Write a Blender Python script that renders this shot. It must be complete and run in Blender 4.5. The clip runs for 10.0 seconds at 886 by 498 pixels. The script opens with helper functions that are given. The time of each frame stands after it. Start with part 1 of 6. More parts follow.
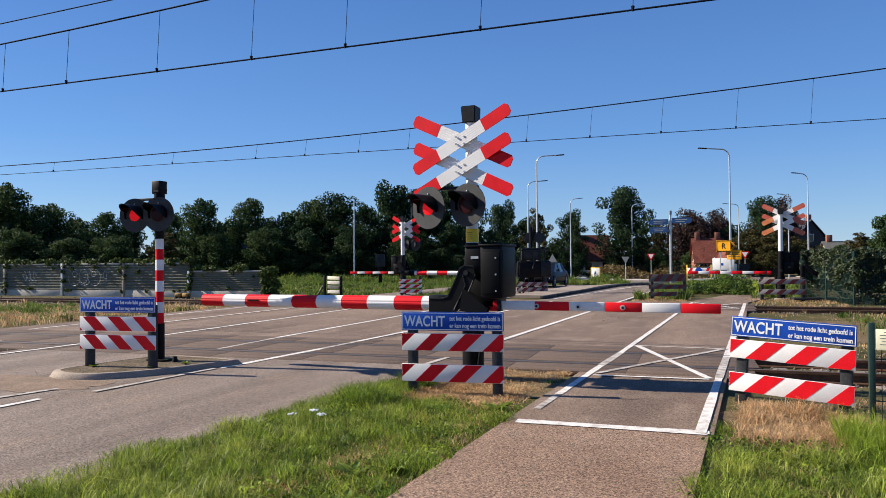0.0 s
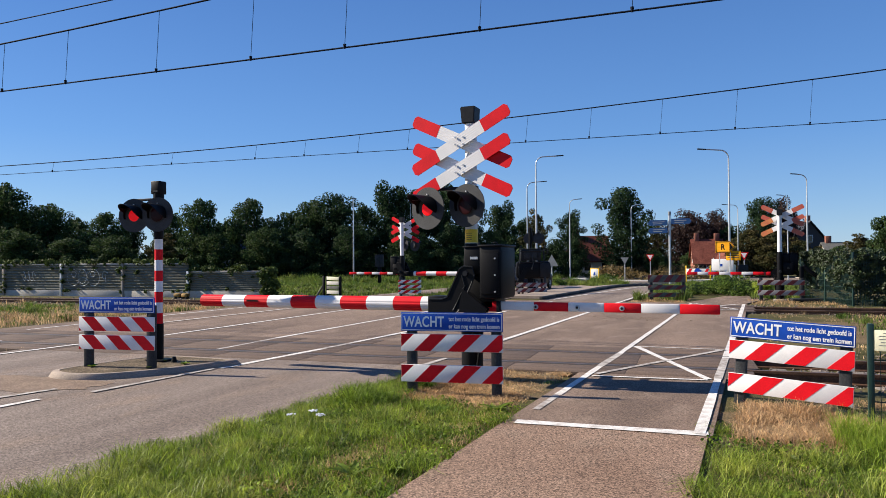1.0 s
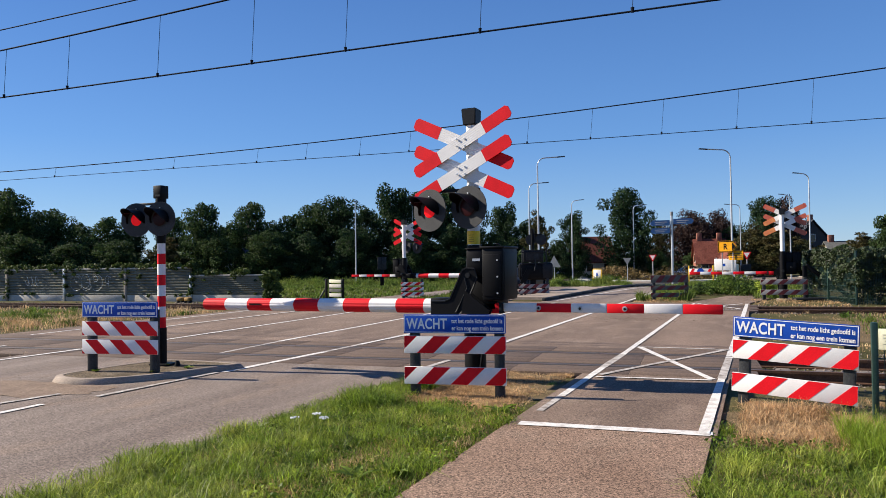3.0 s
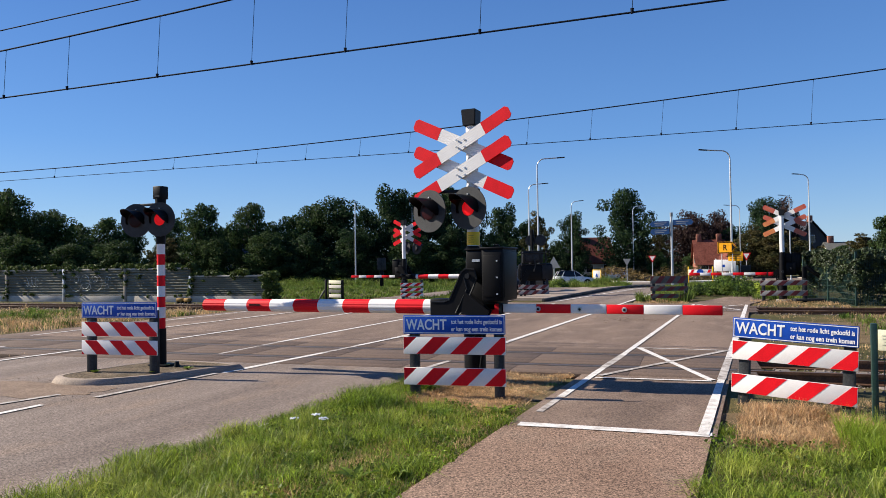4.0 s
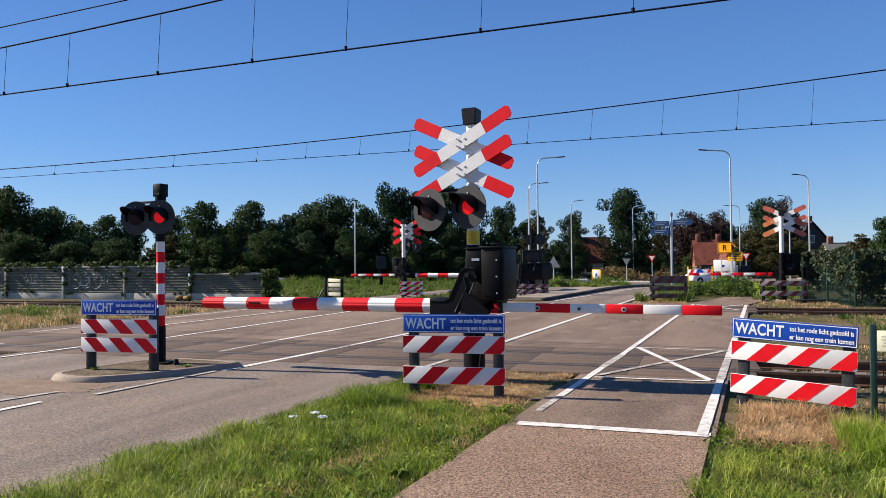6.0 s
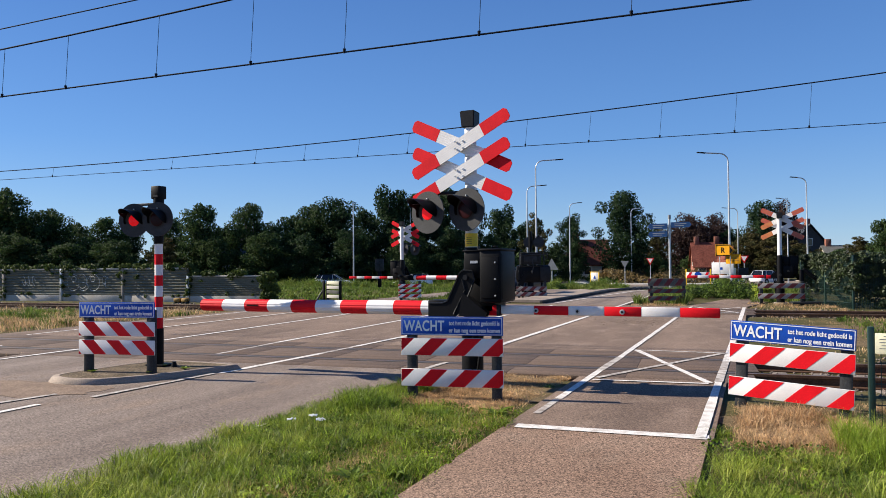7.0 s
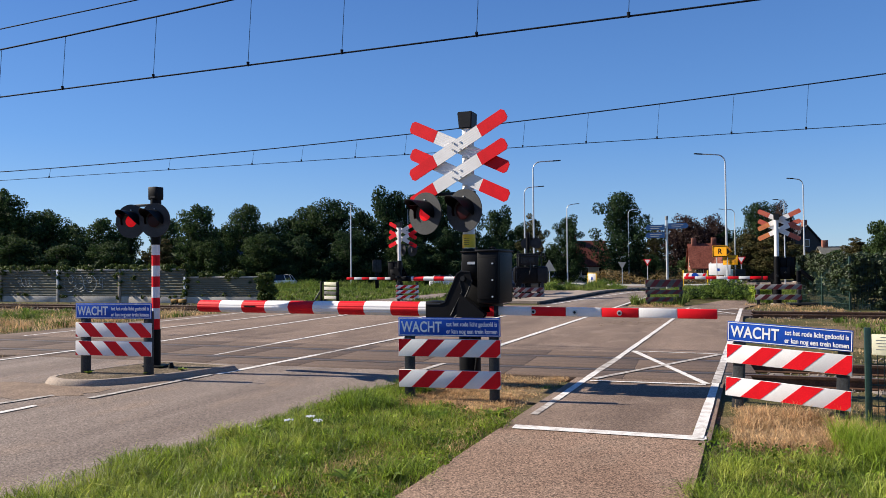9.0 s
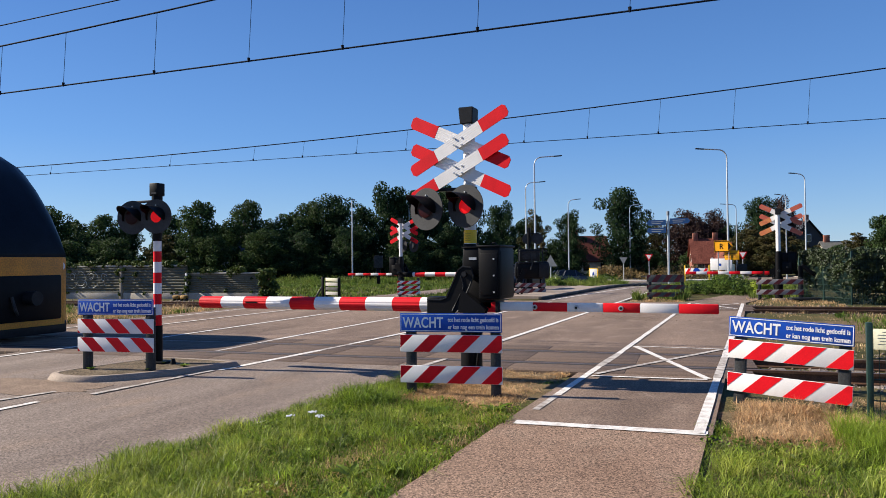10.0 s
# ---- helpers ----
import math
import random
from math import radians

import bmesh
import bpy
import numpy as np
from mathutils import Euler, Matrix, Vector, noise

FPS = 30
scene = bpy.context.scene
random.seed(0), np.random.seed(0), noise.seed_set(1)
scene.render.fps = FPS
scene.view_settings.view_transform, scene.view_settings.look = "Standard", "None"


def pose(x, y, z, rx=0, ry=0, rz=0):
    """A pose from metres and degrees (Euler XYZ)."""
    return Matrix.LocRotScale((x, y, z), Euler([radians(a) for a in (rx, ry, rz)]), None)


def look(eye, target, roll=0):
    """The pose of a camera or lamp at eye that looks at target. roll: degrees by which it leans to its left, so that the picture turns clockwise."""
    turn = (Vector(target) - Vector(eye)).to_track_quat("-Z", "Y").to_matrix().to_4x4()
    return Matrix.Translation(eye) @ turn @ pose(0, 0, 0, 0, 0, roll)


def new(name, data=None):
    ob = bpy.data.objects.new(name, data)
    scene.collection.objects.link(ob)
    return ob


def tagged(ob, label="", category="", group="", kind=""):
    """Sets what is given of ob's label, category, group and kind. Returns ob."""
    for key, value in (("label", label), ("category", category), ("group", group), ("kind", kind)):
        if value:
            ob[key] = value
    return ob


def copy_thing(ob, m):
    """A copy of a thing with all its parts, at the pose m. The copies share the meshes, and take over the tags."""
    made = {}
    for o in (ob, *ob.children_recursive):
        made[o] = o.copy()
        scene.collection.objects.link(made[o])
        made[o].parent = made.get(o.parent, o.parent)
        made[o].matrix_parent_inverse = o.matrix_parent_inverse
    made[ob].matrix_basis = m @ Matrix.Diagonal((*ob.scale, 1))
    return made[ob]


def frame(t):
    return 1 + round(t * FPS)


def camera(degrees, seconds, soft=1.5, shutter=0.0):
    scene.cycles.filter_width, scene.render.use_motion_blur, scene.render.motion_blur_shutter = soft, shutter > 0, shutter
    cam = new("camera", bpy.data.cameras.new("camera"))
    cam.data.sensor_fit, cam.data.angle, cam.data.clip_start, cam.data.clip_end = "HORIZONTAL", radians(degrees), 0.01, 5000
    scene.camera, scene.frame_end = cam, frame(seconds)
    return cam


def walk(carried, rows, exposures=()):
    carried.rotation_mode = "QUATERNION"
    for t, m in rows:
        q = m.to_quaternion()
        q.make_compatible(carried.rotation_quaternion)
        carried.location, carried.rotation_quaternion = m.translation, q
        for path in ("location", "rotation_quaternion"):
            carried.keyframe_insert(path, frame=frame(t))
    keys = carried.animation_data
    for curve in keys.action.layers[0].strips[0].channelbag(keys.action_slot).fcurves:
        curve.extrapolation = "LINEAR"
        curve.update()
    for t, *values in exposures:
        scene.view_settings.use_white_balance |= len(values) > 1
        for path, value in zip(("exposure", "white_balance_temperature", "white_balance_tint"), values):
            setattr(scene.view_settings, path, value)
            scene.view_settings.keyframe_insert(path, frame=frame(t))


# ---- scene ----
# world axes: x across the road, y along the road, z up; camera near the origin
EYE = (0.0, 0.0, 1.68)


def view(yaw, pitch, roll):
    m = Matrix.Rotation(radians(yaw), 4, "Z") @ Matrix.Rotation(radians(90 + pitch), 4, "X") @ Matrix.Rotation(radians(-roll), 4, "Z")
    return Matrix.Translation(EYE) @ m


cam = camera(62.19, 10.0, soft=0.7)
walk(cam, [(t, view(a, b, c)) for t, a, b, c in (
    (0, 23.000, 0.837, 0.450), (0.5, 22.952, 0.905, 0.457), (1, 22.940, 0.881, 0.392), (1.5, 23.028, 0.773, 0.614),
    (2, 23.162, 0.903, 0.785), (2.5, 23.131, 0.983, 0.843), (4, 23.087, 1.097, 0.821), (4.5, 23.070, 1.074, 0.726),
    (5, 23.106, 0.969, 0.650), (5.5, 23.109, 0.947, 0.567), (7, 22.938, 1.196, 0.532), (7.5, 22.823, 1.158, 0.414),
    (8, 22.730, 1.252, 0.322), (8.5, 22.710, 1.423, 0.393), (9, 22.739, 1.275, 0.522), (9.5, 22.772, 1.043, 0.596),
    (10, 22.846, 0.936, 0.640))], [(0, 0.9, 6500, 10), (10, 0.9, 6500, 10)])

# ---- light ----
SUN_TO = Vector((-0.983 * math.cos(radians(32)), -0.182 * math.cos(radians(32)), math.sin(radians(32))))
world = bpy.data.worlds.new("sky")
scene.world = world
world.use_nodes = True
wn = world.node_tree.nodes
sky = wn.new("ShaderNodeTexSky")
sky.sky_type, sky.sun_disc = "NISHITA", False
sky.sun_elevation, sky.sun_rotation = radians(32), math.atan2(SUN_TO.x, SUN_TO.y)
sky.air_density, sky.dust_density, sky.ozone_density = 1.0, 0.0, 6.0
deep = wn.new("ShaderNodeHueSaturation")
deep.inputs["Hue"].default_value, deep.inputs["Saturation"].default_value = 0.514, 1.14
world.node_tree.links.new(sky.outputs[0], deep.inputs["Color"])
# clear blue air that evens the sky out towards the horizon
where, height, tone, air = wn.new("ShaderNodeTexCoord"), wn.new("ShaderNodeSeparateXYZ"), wn.new("ShaderNodeValToRGB"), wn.new("ShaderNodeMix")
world.node_tree.links.new(where.outputs["Generated"], height.inputs[0])
world.node_tree.links.new(height.outputs["Z"], tone.inputs["Fac"])
tone.color_ramp.elements[0].color, tone.color_ramp.elements[1].color = (2.45, 4.2, 6.7, 1), (0.44, 1.32, 3.9, 1)
mid = tone.color_ramp.elements.new(0.16)
mid.color = (1.25, 3.0, 6.25, 1)
tone.color_ramp.elements[2].position = 0.5
air.data_type = "RGBA"
air.inputs["Factor"].default_value = 0.6
world.node_tree.links.new(deep.outputs[0], air.inputs["A"])
world.node_tree.links.new(tone.outputs["Color"], air.inputs["B"])
world.node_tree.links.new(air.outputs["Result"], wn["Background"].inputs[0])
wn["Background"].inputs[1].default_value = 0.067
sun = new("sun", bpy.data.lights.new("sun", "SUN"))
sun.data.energy, sun.data.angle, sun.data.color = 5.0, radians(0.5), (1.0, 0.905, 0.77)
sun.matrix_world = look((0, 0, 0), -SUN_TO)


# ---- materials ----
def mat(name, col, rough=0.6, metal=0.0, var=0.2, scale=3.0, fine=60.0, bump=0.15, dist=0.01, other=None, glow=0.0, spec=0.5, thin=0.0, per=0.0, amount=0.5, stretch=None, crisp=0.14):
    m = bpy.data.materials.new(name)
    m.use_nodes = True
    n, l = m.node_tree.nodes, m.node_tree.links
    b = n["Principled BSDF"]
    b.inputs["Roughness"].default_value, b.inputs["Metallic"].default_value = rough, metal
    b.inputs["Specular IOR Level"].default_value = spec
    co = n.new("ShaderNodeTexCoord")
    big, small = n.new("ShaderNodeTexNoise"), n.new("ShaderNodeTexNoise")
    big.inputs["Scale"].default_value, big.inputs["Detail"].default_value = scale, 6
    small.inputs["Scale"].default_value, small.inputs["Detail"].default_value = fine, 3
    l.new(co.outputs["Object"], small.inputs["Vector"])
    mp = n.new("ShaderNodeMapping")
    mp.inputs["Scale"].default_value = stretch or (1, 1, 1)
    l.new(co.outputs["Object"], mp.inputs["Vector"])
    l.new(mp.outputs["Vector"], big.inputs["Vector"])
    ramp = n.new("ShaderNodeValToRGB")
    ramp.color_ramp.elements[0].position, ramp.color_ramp.elements[1].position = amount - 0.2, amount + 0.2
    o = other or tuple(min(1, c * (1 + var)) for c in col)
    a = col if other else tuple(c * (1 - var) for c in col)
    ramp.color_ramp.elements[0].color, ramp.color_ramp.elements[1].color = (*a, 1), (*o, 1)
    l.new(big.outputs["Fac"], ramp.inputs["Fac"])
    mul = n.new("ShaderNodeMix")
    mul.data_type, mul.blend_type = "RGBA", "MULTIPLY"
    mul.inputs["Factor"].default_value = 1.0
    grain = n.new("ShaderNodeMapRange")
    grain.inputs["From Min"].default_value, grain.inputs["From Max"].default_value = 0.5 - crisp, 0.5 + crisp
    grain.inputs["To Min"].default_value, grain.inputs["To Max"].default_value = 1 - var, 1 + var * 0.6
    l.new(small.outputs["Fac"], grain.inputs["Value"])
    l.new(ramp.outputs["Color"], mul.inputs["A"])
    l.new(grain.outputs["Result"], mul.inputs["B"])
    last = mul.outputs["Result"]
    if per:
        info = n.new("ShaderNodeNewGeometry")
        pr = n.new("ShaderNodeMapRange")
        pr.inputs["To Min"].default_value, pr.inputs["To Max"].default_value = 1 - per, 1 + per
        l.new(info.outputs["Random Per Island"], pr.inputs["Value"])
        m2 = n.new("ShaderNodeMix")
        m2.data_type, m2.blend_type = "RGBA", "MULTIPLY"
        m2.inputs["Factor"].default_value = 1.0
        l.new(last, m2.inputs["A"])
        l.new(pr.outputs["Result"], m2.inputs["B"])
        last = m2.outputs["Result"]
    l.new(last, b.inputs["Base Color"])
    if bump:
        bp = n.new("ShaderNodeBump")
        bp.inputs["Strength"].default_value, bp.inputs["Distance"].default_value = bump, dist
        l.new(small.outputs["Fac"], bp.inputs["Height"])
        l.new(bp.outputs["Normal"], b.inputs["Normal"])
    if glow:
        b.inputs["Emission Color"].default_value, b.inputs["Emission Strength"].default_value = (*col, 1), glow
    if thin:
        tr = n.new("ShaderNodeBsdfTranslucent")
        mx = n.new("ShaderNodeMixShader")
        mx.inputs["Fac"].default_value = thin
        l.new(last, tr.inputs["Color"])
        l.new(b.outputs["BSDF"], mx.inputs[1])
        l.new(tr.outputs["BSDF"], mx.inputs[2])
        l.new(mx.outputs["Shader"], n["Material Output"].inputs["Surface"])
    return m


def paving(name, dark, light, cell, contrast, stain, lane, rough=0.9, coarse=0.35):
    """Stone chips in bitumen: every chip with a tone of its own, larger worn and dirty areas over them."""
    m = bpy.data.materials.new(name)
    m.use_nodes = True
    n, l = m.node_tree.nodes, m.node_tree.links
    b = n["Principled BSDF"]
    b.inputs["Roughness"].default_value, b.inputs["Specular IOR Level"].default_value = rough, 0.2
    co = n.new("ShaderNodeTexCoord")

    def noise(scale, detail, stretch=(1, 1, 1)):
        mp, t = n.new("ShaderNodeMapping"), n.new("ShaderNodeTexNoise")
        mp.inputs["Scale"].default_value = stretch
        t.inputs["Scale"].default_value, t.inputs["Detail"].default_value = scale, detail
        l.new(co.outputs["Object"], mp.inputs["Vector"])
        l.new(mp.outputs["Vector"], t.inputs["Vector"])
        return t.outputs["Fac"]

    def span(value, a0, a1, b0, b1):
        r = n.new("ShaderNodeMapRange")
        for key, v in zip(("From Min", "From Max", "To Min", "To Max"), (a0, a1, b0, b1)):
            r.inputs[key].default_value = v
        l.new(value, r.inputs["Value"])
        return r.outputs["Result"]

    def blend(kind, a, c, fac=None):
        x = n.new("ShaderNodeMix")
        x.data_type, x.blend_type = "RGBA", kind
        x.inputs["Factor"].default_value = 1.0
        if fac is not None:
            l.new(fac, x.inputs["Factor"])
        for key, v in (("A", a), ("B", c)):
            if isinstance(v, tuple):
                x.inputs[key].default_value = (*v, 1)
            else:
                l.new(v, x.inputs[key])
        return x.outputs["Result"]
    base = blend("MIX", dark, light, span(noise(0.55, 5, lane), 0.36, 0.64, 0, 1))
    base = blend("MIX", base, stain, span(noise(1.9, 6, (1, 0.5, 1)), 0.52, 0.72, 0, 0.75))
    chip = n.new("ShaderNodeTexVoronoi")
    chip.inputs["Scale"].default_value = 1 / cell
    l.new(co.outputs["Object"], chip.inputs["Vector"])
    one = n.new("ShaderNodeSeparateColor")
    l.new(chip.outputs["Color"], one.inputs["Color"])
    base = blend("MULTIPLY", base, span(one.outputs["Red"], 0, 1, 1 - contrast, 1 + contrast))
    base = blend("MULTIPLY", base, span(noise(0.45 / cell, 2), 0.36, 0.64, 1 - coarse, 1 + coarse))
    l.new(base, b.inputs["Base Color"])
    bp = n.new("ShaderNodeBump")
    bp.inputs["Strength"].default_value, bp.inputs["Distance"].default_value = 0.35, 0.004
    l.new(one.outputs["Green"], bp.inputs["Height"])
    l.new(bp.outputs["Normal"], b.inputs["Normal"])
    return m


ASPHALT = paving("asphalt", (0.148, 0.115, 0.094), (0.218, 0.174, 0.143), 0.012, 0.5, (0.225, 0.165, 0.122), (2.2, 0.22, 1), coarse=0.16)
CYCLE = paving("reddish_asphalt", (0.185, 0.118, 0.08), (0.25, 0.168, 0.118), 0.0105, 0.75, (0.225, 0.165, 0.12), (1, 1, 1), coarse=0.22)
CROSS_ASPHALT = paving("crossing_asphalt", (0.135, 0.096, 0.072), (0.22, 0.157, 0.116), 0.013, 0.45, (0.25, 0.185, 0.14), (1.6, 0.3, 1), coarse=0.16)
PAINT_LINE = mat("road_paint", (0.34, 0.29, 0.25), 0.75, 0, 0.16, 9, 60, 0.3, 0.004, (0.70, 0.67, 0.62), spec=0.2, amount=0.36)
WORN_LINE = mat("worn_road_paint", (0.20, 0.165, 0.14), 0.8, 0, 0.2, 7, 60, 0.3, 0.004, (0.58, 0.54, 0.49), spec=0.2)
SOIL = mat("grass_soil", (0.06, 0.062, 0.022), 0.95, 0, 0.35, 0.5, 30, 0.9, 0.03, (0.13, 0.105, 0.045), spec=0.1)
DRY_SOIL = mat("dry_soil", (0.115, 0.085, 0.045), 0.95, 0, 0.4, 1.8, 40, 0.9, 0.02, (0.20, 0.145, 0.08), spec=0.1)
CONCRETE = mat("concrete", (0.27, 0.23, 0.185), 0.85, 0, 0.22, 1.5, 50, 0.4, 0.006, (0.36, 0.31, 0.255))
# lightened concrete: grazing sun on the wall's plinth and top rail, put into the colour
LIT_CONCRETE = mat("sun_lightened_concrete", (0.40, 0.36, 0.30), 0.85, 0, 0.2, 1.2, 40, 0.4, 0.006, (0.56, 0.52, 0.45))
KERB = mat("kerb_concrete", (0.24, 0.185, 0.14), 0.85, 0, 0.25, 3, 60, 0.4, 0.005, (0.34, 0.27, 0.21))
STEEL = mat("galvanised_steel", (0.52, 0.53, 0.54), 0.45, 0.6, 0.12, 4, 40, 0.1, 0.002)
SIGN_BACK = mat("grey_sign_back", (0.2, 0.21, 0.22), 0.6, 0, 0.12, 4, 40, 0.05, 0.002)
RAIL = mat("rusty_rail", (0.11, 0.055, 0.03), 0.7, 0.3, 0.35, 6, 60, 0.4, 0.003)
RAIL_TOP = mat("worn_rail_head", (0.16, 0.12, 0.095), 0.5, 0.5, 0.2, 6, 60, 0.1, 0.002)
RUBBER = mat("black_rubber", (0.035, 0.032, 0.03), 0.8, 0, 0.3, 6, 60, 0.3, 0.004)
BALLAST = mat("ballast_stone", (0.17, 0.135, 0.11), 0.9, 0, 0.4, 20, 90, 0.5, 0.005, per=0.45)
SLEEPER = mat("sleeper", (0.20, 0.17, 0.145), 0.85, 0, 0.25, 5, 50, 0.4, 0.005)
RED = mat("red_sheeting", (0.70, 0.008, 0.016), 0.5, 0, 0.10, 4, 120, 0.05, 0.001, spec=0.15)
WHITE = mat("white_sheeting", (0.76, 0.74, 0.72), 0.5, 0, 0.05, 5, 110, 0.06, 0.001, spec=0.2)
BLUE = mat("blue_enamel", (0.008, 0.06, 0.36), 0.4, 0, 0.08, 4, 80, 0.03, 0.001, spec=0.2)
SIGN_BLUE = mat("dull_blue_sign", (0.012, 0.05, 0.15), 0.5, 0, 0.1, 4, 60, 0.03, 0.001, spec=0.2)
OCHRE = mat("dirty_ochre_paint", (0.30, 0.17, 0.035), 0.7, 0, 0.35, 9, 40, 0.1, 0.003)
ORANGE = mat("orange_sheeting", (0.78, 0.34, 0.008), 0.5, 0, 0.08, 4, 60, 0.03, 0.001, spec=0.2)
FADED = mat("faded_orange_sheeting", (0.60, 0.24, 0.07), 0.5, 0, 0.2, 5, 100, 0.05, 0.001, (0.55, 0.15, 0.06))
LETTER = mat("white_lettering", (0.8, 0.8, 0.8), 0.4, 0, 0.04, 5, 80, 0)
BLACK = mat("black_paint", (0.004, 0.004, 0.005), 0.5, 0, 0.35, 5, 60, 0.1, 0.002, spec=0.14)
DARK_POST = mat("grey_post", (0.03, 0.032, 0.034), 0.65, 0, 0.3, 6, 60, 0.2, 0.003, spec=0.25)
DARK_GREY = mat("dark_grey_metal", (0.014, 0.015, 0.017), 0.5, 0.0, 0.25, 6, 60, 0.1, 0.002, spec=0.22)
LAMP_GREY = mat("grey_lamp_plate", (0.045, 0.046, 0.048), 0.6, 0, 0.15, 5, 60, 0.1, 0.002, spec=0.2)
FADED_RED = mat("faded_red_sheeting", (0.42, 0.07, 0.045), 0.5, 0, 0.15, 5, 100, 0.05, 0.001, (0.50, 0.13, 0.07))
YELLOW = mat("yellow_sheeting", (0.80, 0.50, 0.01), 0.45, 0, 0.1, 4, 80, 0.03, 0.001)
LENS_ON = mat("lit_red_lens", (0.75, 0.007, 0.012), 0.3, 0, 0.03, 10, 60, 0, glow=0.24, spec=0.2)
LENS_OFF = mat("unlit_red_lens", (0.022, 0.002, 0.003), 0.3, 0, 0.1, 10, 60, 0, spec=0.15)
WIRE = mat("dark_wire", (0.012, 0.016, 0.024), 0.85, 0, 0.2, 4, 30, 0, spec=0.08)
WALLB = mat("corrugated_barrier", (0.165, 0.158, 0.12), 0.8, 0, 0.3, 0.8, 40, 0.2, 0.003, (0.25, 0.24, 0.185), spec=0.2)
SPRAY = mat("spray_paint", (0.68, 0.68, 0.65), 0.7, 0, 0.2, 5, 50, 0)
BARK = mat("bark", (0.09, 0.07, 0.05), 0.95, 0, 0.35, 3, 25, 0.8, 0.02)
LEAF = mat("dark_leaves", (0.013, 0.033, 0.012), 0.7, 0, 0.3, 0.5, 6, 0, other=(0.038, 0.068, 0.023), thin=0.3, per=0.45, spec=0.15)
LEAF2 = mat("light_leaves", (0.022, 0.050, 0.015), 0.7, 0, 0.3, 0.5, 6, 0, other=(0.058, 0.088, 0.026), thin=0.3, per=0.45, spec=0.15)
LEAF3 = mat("purple_leaves", (0.035, 0.02, 0.018), 0.7, 0, 0.3, 0.5, 6, 0, other=(0.055, 0.032, 0.025), thin=0.2, per=0.4, spec=0.15)
LEAF4 = mat("autumn_leaves", (0.038, 0.050, 0.016), 0.7, 0, 0.3, 0.6, 6, 0, other=(0.10, 0.076, 0.03), thin=0.3, per=0.45, spec=0.15)
GRASS = mat("green_grass", (0.085, 0.155, 0.012), 0.55, 0, 0.3, 2.4, 5, 0, other=(0.27, 0.345, 0.035), thin=0.4, per=0.7, spec=0.35)
GRASS_PALE = mat("pale_green_grass", (0.19, 0.27, 0.03), 0.5, 0, 0.25, 2.0, 5, 0, other=(0.38, 0.40, 0.07), thin=0.4, per=0.5, spec=0.4)
CLOVER = mat("dark_clover", (0.05, 0.095, 0.012), 0.6, 0, 0.3, 3, 10, 0, other=(0.12, 0.17, 0.02), thin=0.3, per=0.5, spec=0.2)
GRASS2 = mat("meadow_grass", (0.08, 0.15, 0.022), 0.6, 0, 0.3, 0.4, 5, 0, other=(0.17, 0.205, 0.04), thin=0.4, per=0.4, spec=0.2)
STRAW = mat("dry_grass", (0.44, 0.27, 0.13), 0.7, 0, 0.3, 1.2, 5, 0, other=(0.68, 0.48, 0.27), thin=0.4, per=0.45, spec=0.2)
# darker copy of the ivy, with the shade at the bar fence coloured in
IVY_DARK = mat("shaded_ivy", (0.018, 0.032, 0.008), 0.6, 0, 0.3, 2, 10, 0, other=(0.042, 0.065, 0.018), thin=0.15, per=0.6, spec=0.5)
IVY = mat("ivy_leaves", (0.04, 0.068, 0.016), 0.6, 0, 0.3, 2, 10, 0, other=(0.10, 0.13, 0.028), thin=0.2, per=0.5, spec=0.15)
GLASS = mat("tinted_glass", (0.008, 0.009, 0.011), 0.08, 0, 0.1, 2, 10, 0, spec=0.45)
BRICK = mat("red_brick", (0.26, 0.10, 0.065), 0.9, 0, 0.25, 0.8, 12, 0.3, 0.01)
ROOF_RED = mat("red_roof_tile", (0.13, 0.042, 0.03), 0.85, 0, 0.3, 1, 6, 0.3, 0.02, (0.20, 0.07, 0.05), spec=0.1)
ROOF_DARK = mat("dark_roof_tile", (0.03, 0.033, 0.042), 0.6, 0, 0.2, 1, 10, 0.3, 0.02)
DARK_CLAD = mat("dark_cladding", (0.035, 0.034, 0.036), 0.8, 0, 0.2, 1, 10, 0.2, 0.01)
PALE_WALL = mat("pale_render", (0.55, 0.52, 0.46), 0.9, 0, 0.1, 1, 20, 0.2, 0.005)
CREAM = mat("cream_panel", (0.72, 0.69, 0.5), 0.5, 0, 0.06, 3, 40, 0)
GREEN_STEEL = mat("green_fence_paint", (0.012, 0.04, 0.032), 0.5, 0.1, 0.2, 5, 50, 0)
BOARD_WOOD = mat("grey_weathered_wood", (0.10, 0.10, 0.09), 0.85, 0, 0.3, 3, 40, 0.4, 0.004)


# ---- mesh helpers ----
def link(name, me, parent, label, m):
    ob = new(name, me)
    if m is not None:
        ob.matrix_basis = m
    if parent is not None:
        ob.parent = parent
    if label:
        ob["label"] = label
    return ob


def part(name, bm, material, parent=None, label="", m=None, sharp=35):
    me = bpy.data.meshes.new(name)
    bm.normal_update()
    bm.to_mesh(me)
    bm.free()
    for k in (material if isinstance(material, (list, tuple)) else (material,)):
        me.materials.append(k)
    if sharp:
        me.shade_smooth()
        me.set_sharp_from_angle(angle=radians(sharp))
    return link(name, me, parent, label, m)


def thing(name, label, category, group="", m=None):
    ob = tagged(new(name), label, category, group)
    ob.empty_display_size = 0.2
    if m is not None:
        ob.matrix_basis = m
    return ob


